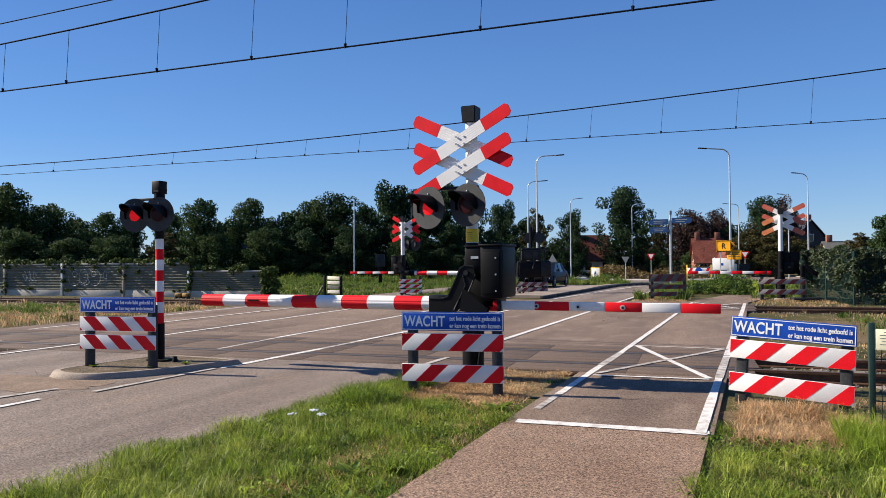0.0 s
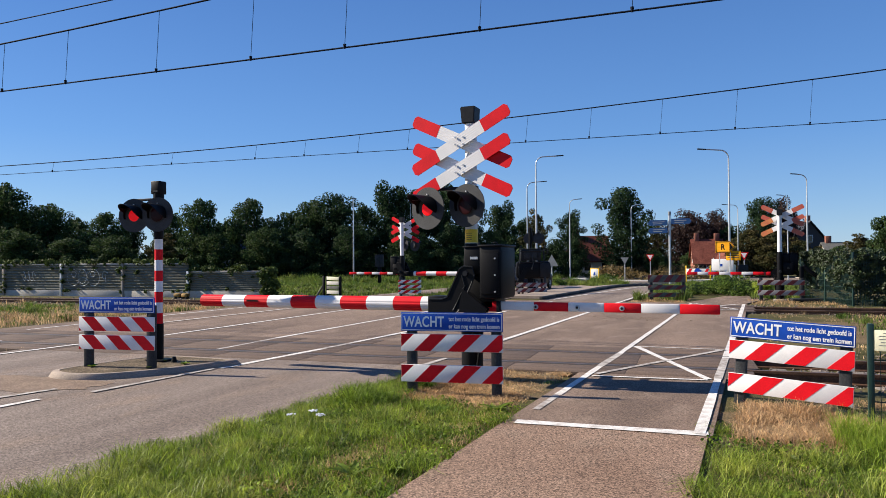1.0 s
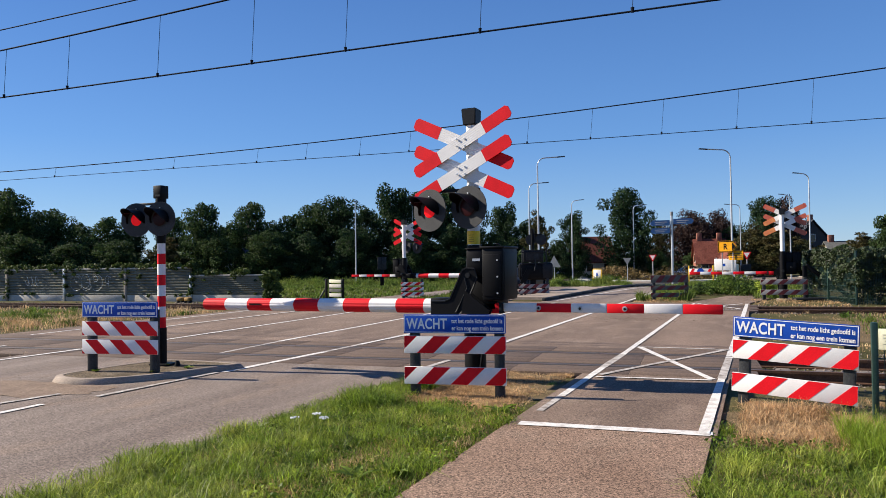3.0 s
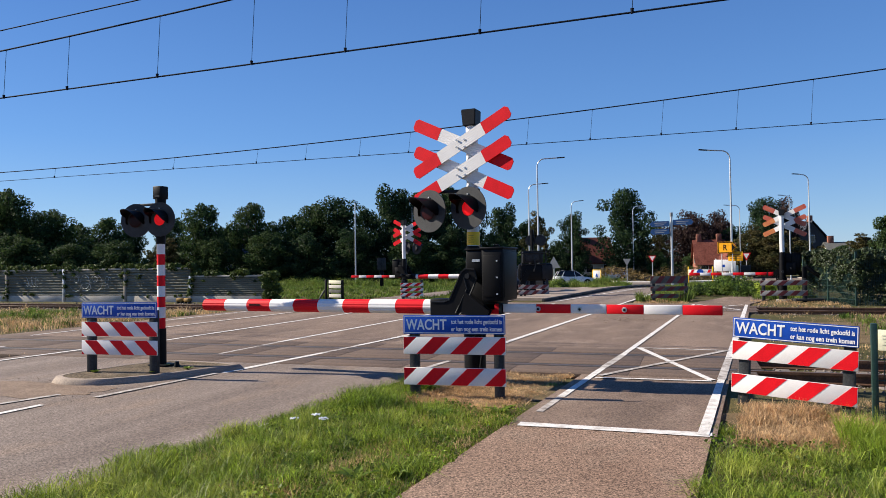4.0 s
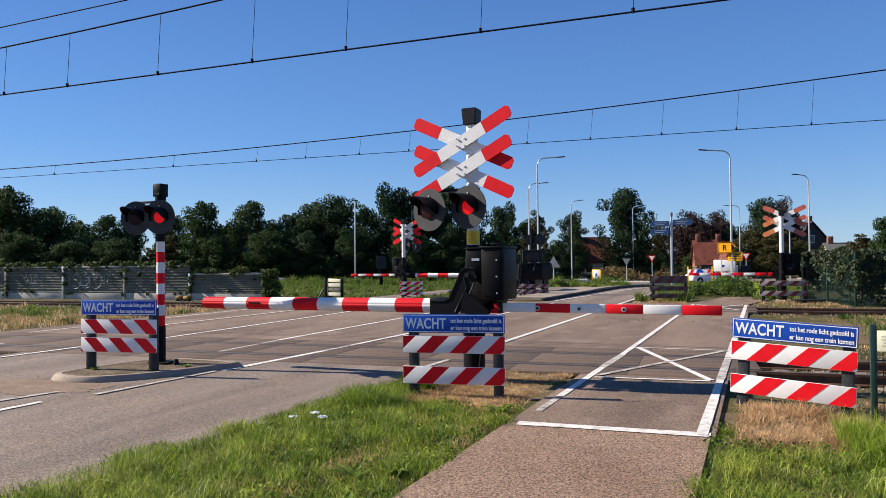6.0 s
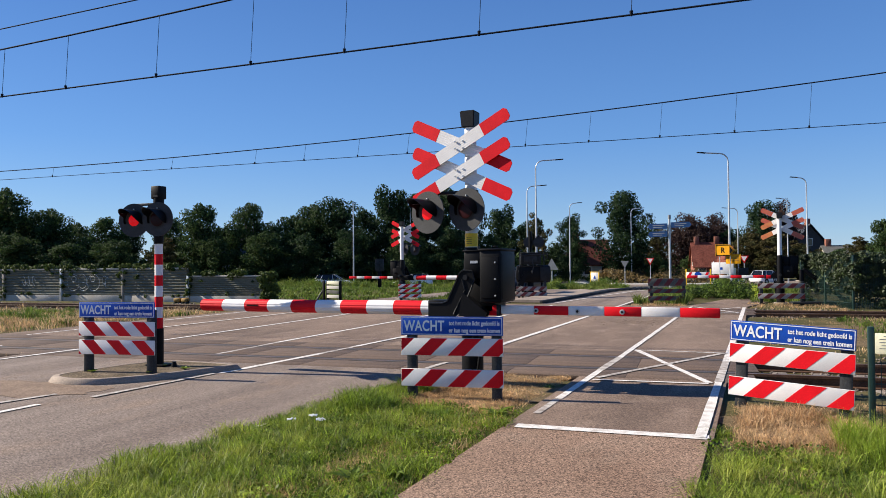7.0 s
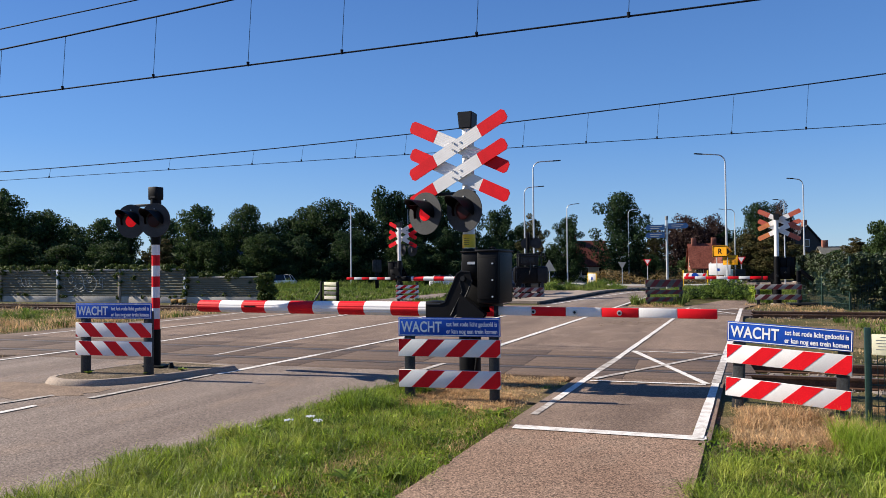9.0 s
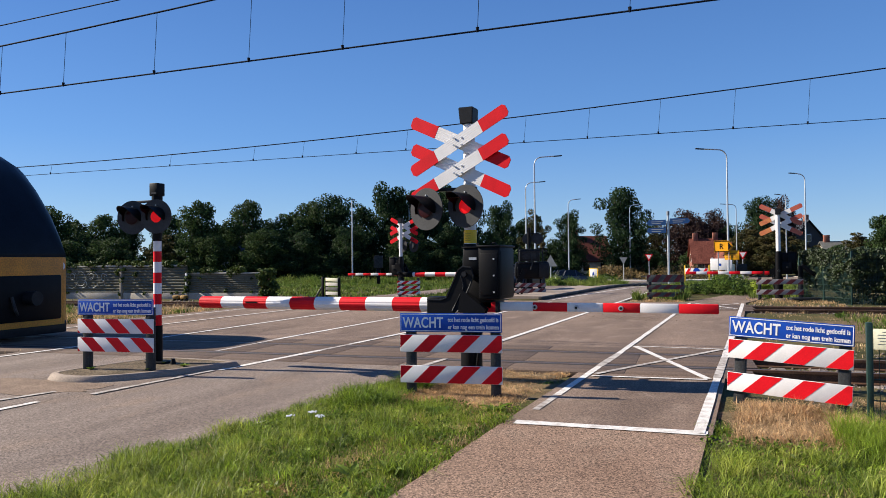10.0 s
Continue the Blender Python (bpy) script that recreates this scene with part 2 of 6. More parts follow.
def box(sx, sy, sz, m=None, bevel=0.0, bm=None, mi=0):
    """A box, its base on z = 0 and centred in x and y."""
    bm = bm or bmesh.new()
    g = bmesh.ops.create_cube(bm, size=1.0, matrix=(m or Matrix()) @ Matrix.Translation((0, 0, sz / 2)) @ Matrix.Diagonal((sx, sy, sz, 1)))
    faces = list({f for v in g["verts"] for f in v.link_faces})
    for f in faces:
        f.material_index = mi
    if bevel:
        bmesh.ops.bevel(bm, geom=list({e for f in faces for e in f.edges}), offset=bevel, segments=2, affect="EDGES", profile=0.5)
    return bm


def cyl(r1, r2, h, m=None, n=20, bm=None, mi=0, caps=True):
    """A cylinder or cone from z = 0 up."""
    bm = bm or bmesh.new()
    g = bmesh.ops.create_cone(bm, cap_ends=caps, segments=n, radius1=r1, radius2=r2, depth=h, matrix=(m or Matrix()) @ Matrix.Translation((0, 0, h / 2)))
    for f in {f for v in g["verts"] for f in v.link_faces}:
        f.material_index = mi
    return bm


def prism(outline, depth, m=None, bm=None, mi=0):
    """An outline in x and z, extruded from y = 0 towards -y."""
    bm = bm or bmesh.new()
    m = m or Matrix()
    a = [bm.verts.new(m @ Vector((x, -depth, z))) for x, z in outline]
    b = [bm.verts.new(m @ Vector((x, 0, z))) for x, z in outline]
    k = len(outline)
    fs = [bm.faces.new(a), bm.faces.new(b[::-1])]
    fs += [bm.faces.new((a[i], b[i], b[(i + 1) % k], a[(i + 1) % k])) for i in range(k)]
    for f in fs:
        f.material_index = mi
    bmesh.ops.recalc_face_normals(bm, faces=fs)
    return bm


def tube(points, r, n=8, bm=None, mi=0, r_end=None):
    """A round bar along a line of points."""
    bm = bm or bmesh.new()
    pts = [Vector(p) for p in points]
    rings = []
    for i, p in enumerate(pts):
        d = (pts[min(i + 1, len(pts) - 1)] - pts[max(i - 1, 0)]).normalized()
        u = d.cross(Vector((0, 0, 1)) if abs(d.z) < 0.95 else Vector((0, 1, 0))).normalized()
        w = u.cross(d)
        k = r if r_end is None else r + (r_end - r) * i / (len(pts) - 1)
        rings.append([bm.verts.new(p + (u * math.cos(2 * math.pi * j / n) + w * math.sin(2 * math.pi * j / n)) * k) for j in range(n)])
    fs = []
    for a, b in zip(rings, rings[1:]):
        fs += [bm.faces.new((a[j], a[(j + 1) % n], b[(j + 1) % n], b[j])) for j in range(n)]
    fs += [bm.faces.new(rings[0][::-1]), bm.faces.new(rings[-1])]
    for f in fs:
        f.material_index = mi
    return bm


def quick_mesh(name, verts, faces, material, parent=None, smooth=False):
    """A mesh from arrays of vertices and of faces with the same number of corners."""
    me = bpy.data.meshes.new(name)
    verts, faces = np.asarray(verts, np.float32), np.asarray(faces, np.int32)
    me.vertices.add(len(verts))
    me.vertices.foreach_set("co", verts.ravel())
    k = faces.shape[1]
    me.loops.add(faces.size)
    me.loops.foreach_set("vertex_index", faces.ravel())
    me.polygons.add(len(faces))
    me.polygons.foreach_set("loop_start", np.arange(0, faces.size, k, dtype=np.int32))
    me.update(calc_edges=True)
    me.materials.append(material)
    if smooth:
        me.shade_smooth()
    return link(name, me, parent, "", None)


def drop(y):
    """The ground falls a little beyond the crossing."""
    t = np.clip((np.asarray(y, float) - 42) / 33, 0, 1)
    return -0.9 * t * t * (3 - 2 * t)


HEAD = radians(23)


def at(across, ahead):
    """A place given across and along the direction in which the footpath corner looks at the roundabout."""
    return (across * math.cos(HEAD) - ahead * math.sin(HEAD), across * math.sin(HEAD) + ahead * math.cos(HEAD))


def spot(across, ahead, turn=0.0, up=0.0):
    x, y = at(across, ahead)
    return pose(x, y, float(drop(y)) + up, 0, 0, turn)


def letters(body, size, material, parent, m, name="lettering", spread=1.0):
    cu = bpy.data.curves.new(name, "FONT")
    cu.body, cu.size, cu.extrude, cu.space_character = body, size, 0.0015, spread
    cu.offset = size * 0.022
    tmp = new(name, cu)
    me = bpy.data.meshes.new_from_object(tmp.evaluated_get(bpy.context.evaluated_depsgraph_get()))
    bpy.data.objects.remove(tmp)
    me.materials.clear()
    me.materials.append(material)
    return link(name, me, parent, "", m)


# ---- ground and road ----
def slope_right(x, y):
    """The verge beside the footpath sinks towards the railway fence."""
    return -0.05 * np.clip(x, 0, 2.2) * np.clip((12 - y) / 3, 0, 1)


def build_ground():
    xs = np.unique(np.concatenate([np.linspace(-1600, -60, 16), np.linspace(-60, 60, 121), np.linspace(-6, 6, 49), np.linspace(60, 1600, 16)]))
    ys = np.unique(np.concatenate([np.linspace(-800, -12, 8), np.linspace(-12, 110, 123), np.linspace(3, 12, 37), np.linspace(110, 2600, 16)]))
    gx, gy = np.meshgrid(xs, ys)
    bed = np.exp(-((gy - (12.4 + 0.08 * (gx + 4))) / 1.5) ** 4) + np.exp(-((gy - (26.4 + 0.08 * (gx + 4))) / 1.5) ** 4)
    gz = -0.035 + drop(gy) + slope_right(gx, gy) - 0.16 * bed
    v = np.stack([gx, gy, gz], -1).reshape(-1, 3)
    w = len(xs)
    i = (np.arange(len(ys) - 1)[:, None] * w + np.arange(w - 1)).ravel()
    ob = quick_mesh("ground", v, np.stack([i, i + 1, i + w + 1, i + w], -1), SOIL, smooth=True)
    tagged(ob, "flat green grassy ground reaching the horizon", "ground", kind="structure")


build_ground()


def slab(name, x0, x1, y0, y1, material, label, z=0.0, category="road", bend=0.0, thick=0.12, taper=0.0):
    """A strip of paving along the road, on the ground's fall."""
    ys = np.linspace(y0, y1, max(2, int((y1 - y0) / 2)))
    bm = bmesh.new()
    rows = []
    for y in ys:
        t = (y - y0) / (y1 - y0)
        h = float(drop(y)) + z
        rows.append([bm.verts.new((x + bend * t * t + o * t, y, h + d)) for x, o, d in ((x0, taper, -thick), (x0, taper, 0), (x1, 0, 0), (x1, 0, -thick))])
    for a, b in zip(rows, rows[1:]):
        for j in range(3):
            bm.faces.new((a[j], a[j + 1], b[j + 1], b[j]))
    bm.faces.new(rows[0])
    bm.faces.new(rows[-1][::-1])
    bmesh.ops.recalc_face_normals(bm, faces=bm.faces[:])
    return tagged(part(name, bm, material, sharp=0), label, category, kind="structure")


slab("road", -8.35, -4.72, -40, 11.0, ASPHALT, "grey asphalt traffic lane before the level crossing")
slab("road", -13.2, -8.35, -40, 11.0, ASPHALT, "grey asphalt oncoming lane beside the traffic island")
slab("footpath", -2.42, -0.42, -30, 7.35, CYCLE, "reddish-brown chip asphalt path", category="path")
slab("footpath", -2.42, -0.38, 7.35, 11.0, CROSS_ASPHALT, "grey-brown asphalt path at the railway", category="path")
slab("crossing_deck", -17.9, -0.25, 11.0, 29.4, CROSS_ASPHALT, "brown-grey asphalt deck of the level crossing", category="road")
slab("road", -8.2, -4.72, 29.4, 74, ASPHALT, "grey asphalt lane leading to the roundabout", bend=1.0, taper=1.6)
slab("road", -13.2, -9.9, 29.4, 74, ASPHALT, "grey asphalt lane coming from the roundabout", bend=-1.0)
slab("median", -9.9, -8.2, 31.0, 60, KERB, "beige paved median between the lanes", z=0.1, category="pavement", taper=0.0)
slab("footpath", -2.42, -0.3, 29.4, 35.2, CROSS_ASPHALT, "grey asphalt path beyond the crossing", category="path", bend=1.2)
slab("cycle_path", -17.2, -15.0, 29.4, 60, ASPHALT, "grey asphalt cycle path beyond the crossing", category="path")
slab("cycle_path", -17.2, -15.0, -20, 11.0, ASPHALT, "grey asphalt cycle path before the crossing", category="path")


def kerb_line():
    bm = bmesh.new()
    for k in range(15):
        y = 29.9 + k * 2
        t = (y - 29.4) / 44.6
        x = -8.2 + t * t + 1.6 * t
        box(0.16, 1.98, 0.13, pose(x, y + 1, float(drop(y)), 0, 0, -math.degrees(math.atan(1.6 / 44.6 + 2 * t / 44.6))), 0.02, bm)
    # dark grey all over: the shade on the kerb's near face is in the colour
    tagged(part("kerb", bm, DARK_POST), "concrete kerb of the median, coloured dark for its shaded face", "kerb", kind="structure")


kerb_line()


# ---- road markings ----
def marking(x0, y0, x1, y1, w, material=PAINT_LINE, z=0.0075, label="white painted road line"):
    d = Vector((x1 - x0, y1 - y0, 0))
    n = Vector((-d.y, d.x, 0)).normalized() * (w / 2)
    k = max(1, int(d.length / 0.5))
    bm = bmesh.new()
    rows = []
    rnd = random.Random(int(abs(x0 * 91 + y0 * 37) * 10))
    for i in range(k + 1):
        p = Vector((x0, y0, 0)) + d * (i / k)
        h = z + float(drop(p.y))
        e = 1 + rnd.uniform(-0.12, 0.08)
        rows.append((bm.verts.new((p.x + n.x * e, p.y + n.y * e, h)), bm.verts.new((p.x - n.x * e, p.y - n.y * e, h))))
    for a, b in zip(rows, rows[1:]):
        bm.faces.new((a[0], a[1], b[1], b[0]))
    bmesh.ops.recalc_face_normals(bm, faces=bm.faces[:])
    for f in bm.faces:
        if f.normal.z < 0:
            f.normal_flip()
    tagged(part("road_marking", bm, material, sharp=0), label, "road marking", "road markings", "structure")


def build_markings():
    for step, a in enumerate(((-2.27, 8.0, -2.26, 8.9, 0.09, WORN_LINE), (-2.26, 8.95, -2.24, 11.6, 0.1), (-2.24, 11.6, -2.21, 13.2, 0.12, WORN_LINE), (-2.21, 13.2, -2.18, 29, 0.1),
              (-0.50, 7.42, -0.48, 10.9, 0.105), (-0.48, 10.9, -0.46, 13.2, 0.12, WORN_LINE), (-0.46, 13.2, -0.36, 29.0, 0.12),
              (-2.30, 7.33, -0.42, 7.46, 0.18), (-2.13, 14.42, -0.52, 14.42, 0.06), (-2.16, 10.57, -0.6, 10.74, 0.08),
              (-2.10, 14.40, -0.60, 10.80, 0.11), (-0.52, 14.40, -2.14, 10.75, 0.10, WORN_LINE),
              (-2.1, 26.0, -0.5, 29.0, 0.1), (-0.5, 26.0, -2.1, 29.0, 0.1), (-2.1, 25.8, -0.5, 25.8, 0.08),
              (-4.85, 12.9, -4.82, 29.2, 0.13), (-4.9, 10.0, -4.86, 11.6, 0.1, WORN_LINE), (-4.82, 29.2, -4.8, 60, 0.11),
              (-4.82, 6.0, -4.81, 6.5, 0.07, WORN_LINE),
              (-7.75, 9.3, -7.62, 12.0, 0.13), (-7.62, 12.0, -7.58, 13.3, 0.12, WORN_LINE), (-7.58, 13.3, -7.5, 17.5, 0.12), (-7.5, 19.5, -7.45, 23, 0.12), (-7.45, 24.5, -7.4, 28.5, 0.12),
              (-9.5, 11.3, -9.65, 13.4, 0.1, WORN_LINE), (-9.65, 13.4, -10.1, 29.0, 0.12), (-12.45, 12.6, -13.2, 28.5, 0.12),
              (-12.95, -10, -12.8, 11.0, 0.12), (-12.8, 11.0, -12.6, 12.6, 0.12, WORN_LINE),
              (-15.1, 13.0, -15.25, 28.5, 0.1), (-16.9, 13.0, -17.6, 28.5, 0.1), (-15.1, -10, -15.1, 11, 0.1),
              (-10.45, 0, -10.3, 7.3, 0.12), (-8.9, 5.2, -8.55, 7.0, 0.1, WORN_LINE), (-7.9, 7.0, -7.8, 9.2, 0.1, WORN_LINE),
              (-8.0, -6.0, -8.1, -3.0, 0.12), (-8.05, -1.5, -8.1, 1.5, 0.12), (-8.12, 3.0, -8.14, 5.0, 0.12), (-8.14, 5.05, -8.12, 6.4, 0.11),
              (-7.75, 30.2, -7.1, 38.0, 0.12), (-7.1, 38.0, -6.2, 47.0, 0.12),
              (-10.9, 5.2, -10.7, 6.3, 0.14, WORN_LINE))):
        a = (*a, PAINT_LINE) if len(a) == 5 else a
        marking(*a, z=0.006 + 0.0017 * (step % 6))


build_markings()


# ---- railway ----
def rail_y(c, x):
    return c + 0.08 * (x + 4)


TURN = math.degrees(math.atan(0.08))


def build_track(c):
    tr = tagged(thing("railway_track", "rusty railway track on brown ballast across the road", "railway track"), kind="structure")
    for side in (-0.755, 0.755):
        bm = bmesh.new()
        prof = [(-0.07, -0.16), (0.07, -0.16), (0.07, -0.145), (0.012, -0.13), (0.012, -0.045), (0.036, -0.035), (0.036, 0.0), (0.03, 0.006), (-0.03, 0.006), (-0.036, 0.0), (-0.036, -0.035), (-0.012, -0.045), (-0.012, -0.13), (-0.07, -0.145)]
        a = [bm.verts.new((-420, rail_y(c, -420) + side + u, v)) for u, v in prof]
        b = [bm.verts.new((160, rail_y(c, 160) + side + u, v)) for u, v in prof]
        for j in range(len(prof)):
            f = bm.faces.new((a[j], a[(j + 1) % len(prof)], b[(j + 1) % len(prof)], b[j]))
            f.material_index = 1 if j in (7,) else 0
        bmesh.ops.recalc_face_normals(bm, faces=bm.faces[:])
        part("rail", bm, [RAIL, RAIL_TOP], tr, sharp=0)
        for off in (-0.085, 0.085):
            bm = bmesh.new()
            x0, x1 = -17.8, -0.3
            vs = [bm.verts.new((x, rail_y(c, x) + side + off + e, 0.004)) for x, e in ((x0, -0.04), (x1, -0.04), (x1, 0.04), (x0, 0.04))]
            bm.faces.new(vs)
            part("flangeway_seal", bm, RUBBER, tr, sharp=0)
    one = box(0.24, 2.5, 0.14, None, 0.015)
    first = None
    for k in range(120):
        x = 0.4 + 0.6 * k if k < 45 else -18.3 - 0.6 * (k - 45)
        m = pose(x, rail_y(c, x), -0.30, 0, 0, TURN)
        if first is None:
            first = part("sleeper", one, SLEEPER, tr, m=m)
        else:
            link("sleeper", first.data, tr, "", m)
    panel = None
    for k in range(10):
        x = -17.0 + 1.79 * k
        for off, wide in ((0, 1.22), (-1.28, 0.72), (1.28, 0.72)):
            m = pose(x, rail_y(c, x) + off, -0.09, 0, 0, TURN)
            if wide < 1 or panel is None:
                ob = part("crossing_panel", box(1.782, wide, 0.0945, None, 0.003), CROSS_DECK, tr, m=m)
                panel = ob.data if wide > 1 else panel
            else:
                link("crossing_panel", panel, tr, "", m)
    return tr


CROSS_DECK = mat("crossing_deck_panel", (0.10, 0.070, 0.052), 0.85, 0, 0.4, 1.5, 50, 0.4, 0.004, (0.165, 0.117, 0.088), spec=0.2, stretch=(0.15, 3, 1))
for c in (12.4, 26.4):
    build_track(c)


# ---- crossing fences with notice boards ----
def clip_x(poly, lim, keep_less):
    out = []
    for (x0, z0), (x1, z1) in zip(poly, poly[1:] + poly[:1]):
        i0, i1 = (x0 <= lim) == keep_less, (x1 <= lim) == keep_less
        if i0:
            out.append((x0, z0))
        if i0 != i1:
            t = (lim - x0) / (x1 - x0)
            out.append((lim, z0 + t * (z1 - z0)))
    return out


def striped_board(parent, width, z0, high, lean, start, y, red=RED, white=WHITE):
    b = part("striped_board", box(width, 0.022, high, pose(0, y, z0), 0.004), white, parent)
    for k in range(-2, 5):
        x = start + k * 0.435
        q = [(x, 0.003), (x + 0.217, 0.003), (x + 0.217 + lean, high - 0.003), (x + lean, high - 0.003)]
        q = clip_x(clip_x(q, 0.003, False), width - 0.003, True)
        if len(q) > 2:
            part("red_stripe", prism([(u - width / 2, v) for u, v in q], 0.003, pose(0, y - 0.011, z0)), red, b, sharp=0)
    return b


def build_fence(m, lean=0.22, start=0.17, notice=True, width=1.31, label="", red=RED, white=WHITE, boards=((0.53, 0.22), (0.14, 0.22)), group="striped crossing fences"):
    f = thing("crossing_fence", label, "barrier fence", group, m)
    for x in (-width / 2 + 0.13, width / 2 - 0.09):
        p = box(0.12, 0.09, 1.25, pose(x, 0, -0.35), 0.008)
        part("post", p, DARK_POST, f)
    for z0, h in boards:
        striped_board(f, width, z0, h, lean, start, -0.058, red, white)
    if notice:
        s = part("notice_board", box(width, 0.022, 0.235, pose(0, -0.058, 0.785), 0.006), BLUE, f, "blue notice board with white lettering and rim")
        rim = bmesh.new()
        for sx, sz, x, z in ((width - 0.02, 0.008, 0, 0.795), (width - 0.02, 0.008, 0, 1.002), (0.008, 0.199, -width / 2 + 0.014, 0.803), (0.008, 0.199, width / 2 - 0.014, 0.803)):
            box(sx, 0.003, sz, pose(x, -0.0705, z), 0, rim)
        part("rim", rim, LETTER, s, sharp=0)
        for body, size, x, z, sp in (("WACHT", 0.185, -0.615, 0.842, 1.04), ("tot het rode licht gedoofd is", 0.078, -0.03, 0.915, 1.0), ("er kan nog een trein komen", 0.078, -0.03, 0.825, 1.0)):
            o = letters(body, size, LETTER, s, pose(x, -0.0705, z, 90), spread=sp)
            want = 0.53 if body == "WACHT" else 0.645
            k = want / o.dimensions.x if o.dimensions.x else 1
            o.data.transform(Matrix.Diagonal((k, 1, 1, 1)))
    return f


build_fence(pose(-3.53, 8.62, 0.0, 0, 0, 10), label="red and white striped fence with blue warning board in dry grass")
build_fence(pose(0.34, 9.30, -0.06, 0, 2.7, -12), label="tilted red and white striped fence with blue board, sunlit")
build_fence(pose(-8.95, 8.42, 0.13, 0, 0, 10), lean=-0.22, start=0.27, boards=((0.505, 0.22), (0.225, 0.22)), label="weathered red and white fence with blue board on the island")


# ---- signal masts and barriers ----
def cross_arm(parent, z, turn, y, ends=(RED, RED), rib=0.0, length=1.72):
    """One long board of a warning cross, with cut corners, ribs and coloured ends."""
    h, e, c = length / 2, 0.46, 0.04
    w = 0.092
    m = pose(0, y, z, 0, 0, -6) @ Matrix.Rotation(radians(-turn), 4, "Y")
    prof = [(0.0, -w), (0.0, w)] + [(-0.012 + (rib if k % 4 in (1, 2) else 0), w - 2 * w * k / 24) for k in range(25)]
    mid = bmesh.new()
    va, vb = ([mid.verts.new(m @ Vector((x, u, v))) for u, v in prof] for x in (-h + e, h - e))
    for j in range(len(prof)):
        mid.faces.new((va[j], va[(j + 1) % len(prof)], vb[(j + 1) % len(prof)], vb[j]))
    mid.faces.new(va)
    mid.faces.new(vb)
    bmesh.ops.recalc_face_normals(mid, faces=mid.faces[:])
    arm = part("cross_board", mid, WHITE, parent, sharp=0)
    for s, mt in ((-1, ends[0]), (1, ends[1])):
        o = [(h - e + 0.001, -w), (h - c, -w), (h, -w + c), (h, w - c), (h - c, w), (h - e + 0.001, w)]
        part("red_end", prism([(s * x, z2) for x, z2 in (o if s > 0 else o[::-1])], 0.014, m @ pose(0, 0.001, 0)), mt, arm, sharp=0)
    for x in (-0.06, 0.06):
        for dz in (-0.05, 0.05):
            part("bolt", cyl(0.014, 0.014, 0.016, pose(x, y - 0.012, z + dz, 90)), STEEL, arm)
    return arm


ADDED_SHUTTERS = []


def signal_lamp(parent, x, y, z, pair, turn, size=1.0):
    """A round dark plate with a hooded red lens, facing -y; an added hinged shutter covers the steady glow to imitate
    the flash. pair: which lamp of the two.
    """
    m = pose(x, y, z, 0, 0, turn) @ Matrix.Diagonal((size, size, size, 1))
    bm = cyl(0.305, 0.305, 0.014, m @ pose(0, 0, 0, 90), 48)
    cyl(0.14, 0.11, 0.16, m @ pose(0, 0.16, 0, 90), 24, bm)
    b = part("lamp_background", bm, LAMP_GREY, parent)
    hood, n = bmesh.new(), 28
    rows = []
    for j in range(n + 1):
        a = radians(-22 + 224 * j / n)
        front = 0.06 + 0.36 * max(0.0, math.sin(a + 0.3)) ** 0.6
        r = 0.18
        rows.append([hood.verts.new(m @ Vector((r * q * math.cos(a), -d, r * q * math.sin(a)))) for q, d in ((1, 0.012), (1.03, front), (1.0, front), (0.965, 0.012))])
    for a, c in zip(rows, rows[1:]):
        for j in range(4):
            hood.faces.new((a[j], a[(j + 1) % 4], c[(j + 1) % 4], c[j]))
    bmesh.ops.recalc_face_normals(hood, faces=hood.faces[:])
    part("hood", hood, BLACK, b)
    part("plate_bolt", cyl(0.01, 0.01, 0.02, m @ pose(0.0, -0.01, 0.2, 90), 8), STEEL, b)
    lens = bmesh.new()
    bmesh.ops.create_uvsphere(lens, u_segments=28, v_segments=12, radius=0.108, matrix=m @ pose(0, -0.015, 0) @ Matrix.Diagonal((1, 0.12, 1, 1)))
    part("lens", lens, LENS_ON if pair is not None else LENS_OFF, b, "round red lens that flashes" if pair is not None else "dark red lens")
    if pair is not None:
        # added blade, no part of the lamp: its dark colour stands for the light off
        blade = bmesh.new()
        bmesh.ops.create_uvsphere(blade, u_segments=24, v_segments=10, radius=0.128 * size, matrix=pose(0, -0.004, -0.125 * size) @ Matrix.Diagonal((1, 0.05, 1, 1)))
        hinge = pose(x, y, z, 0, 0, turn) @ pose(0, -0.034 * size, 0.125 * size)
        ADDED_SHUTTERS.append((part("shutter", blade, LENS_OFF, b, "added dark red shutter standing in for the unlit lens", m=hinge), hinge, pair))


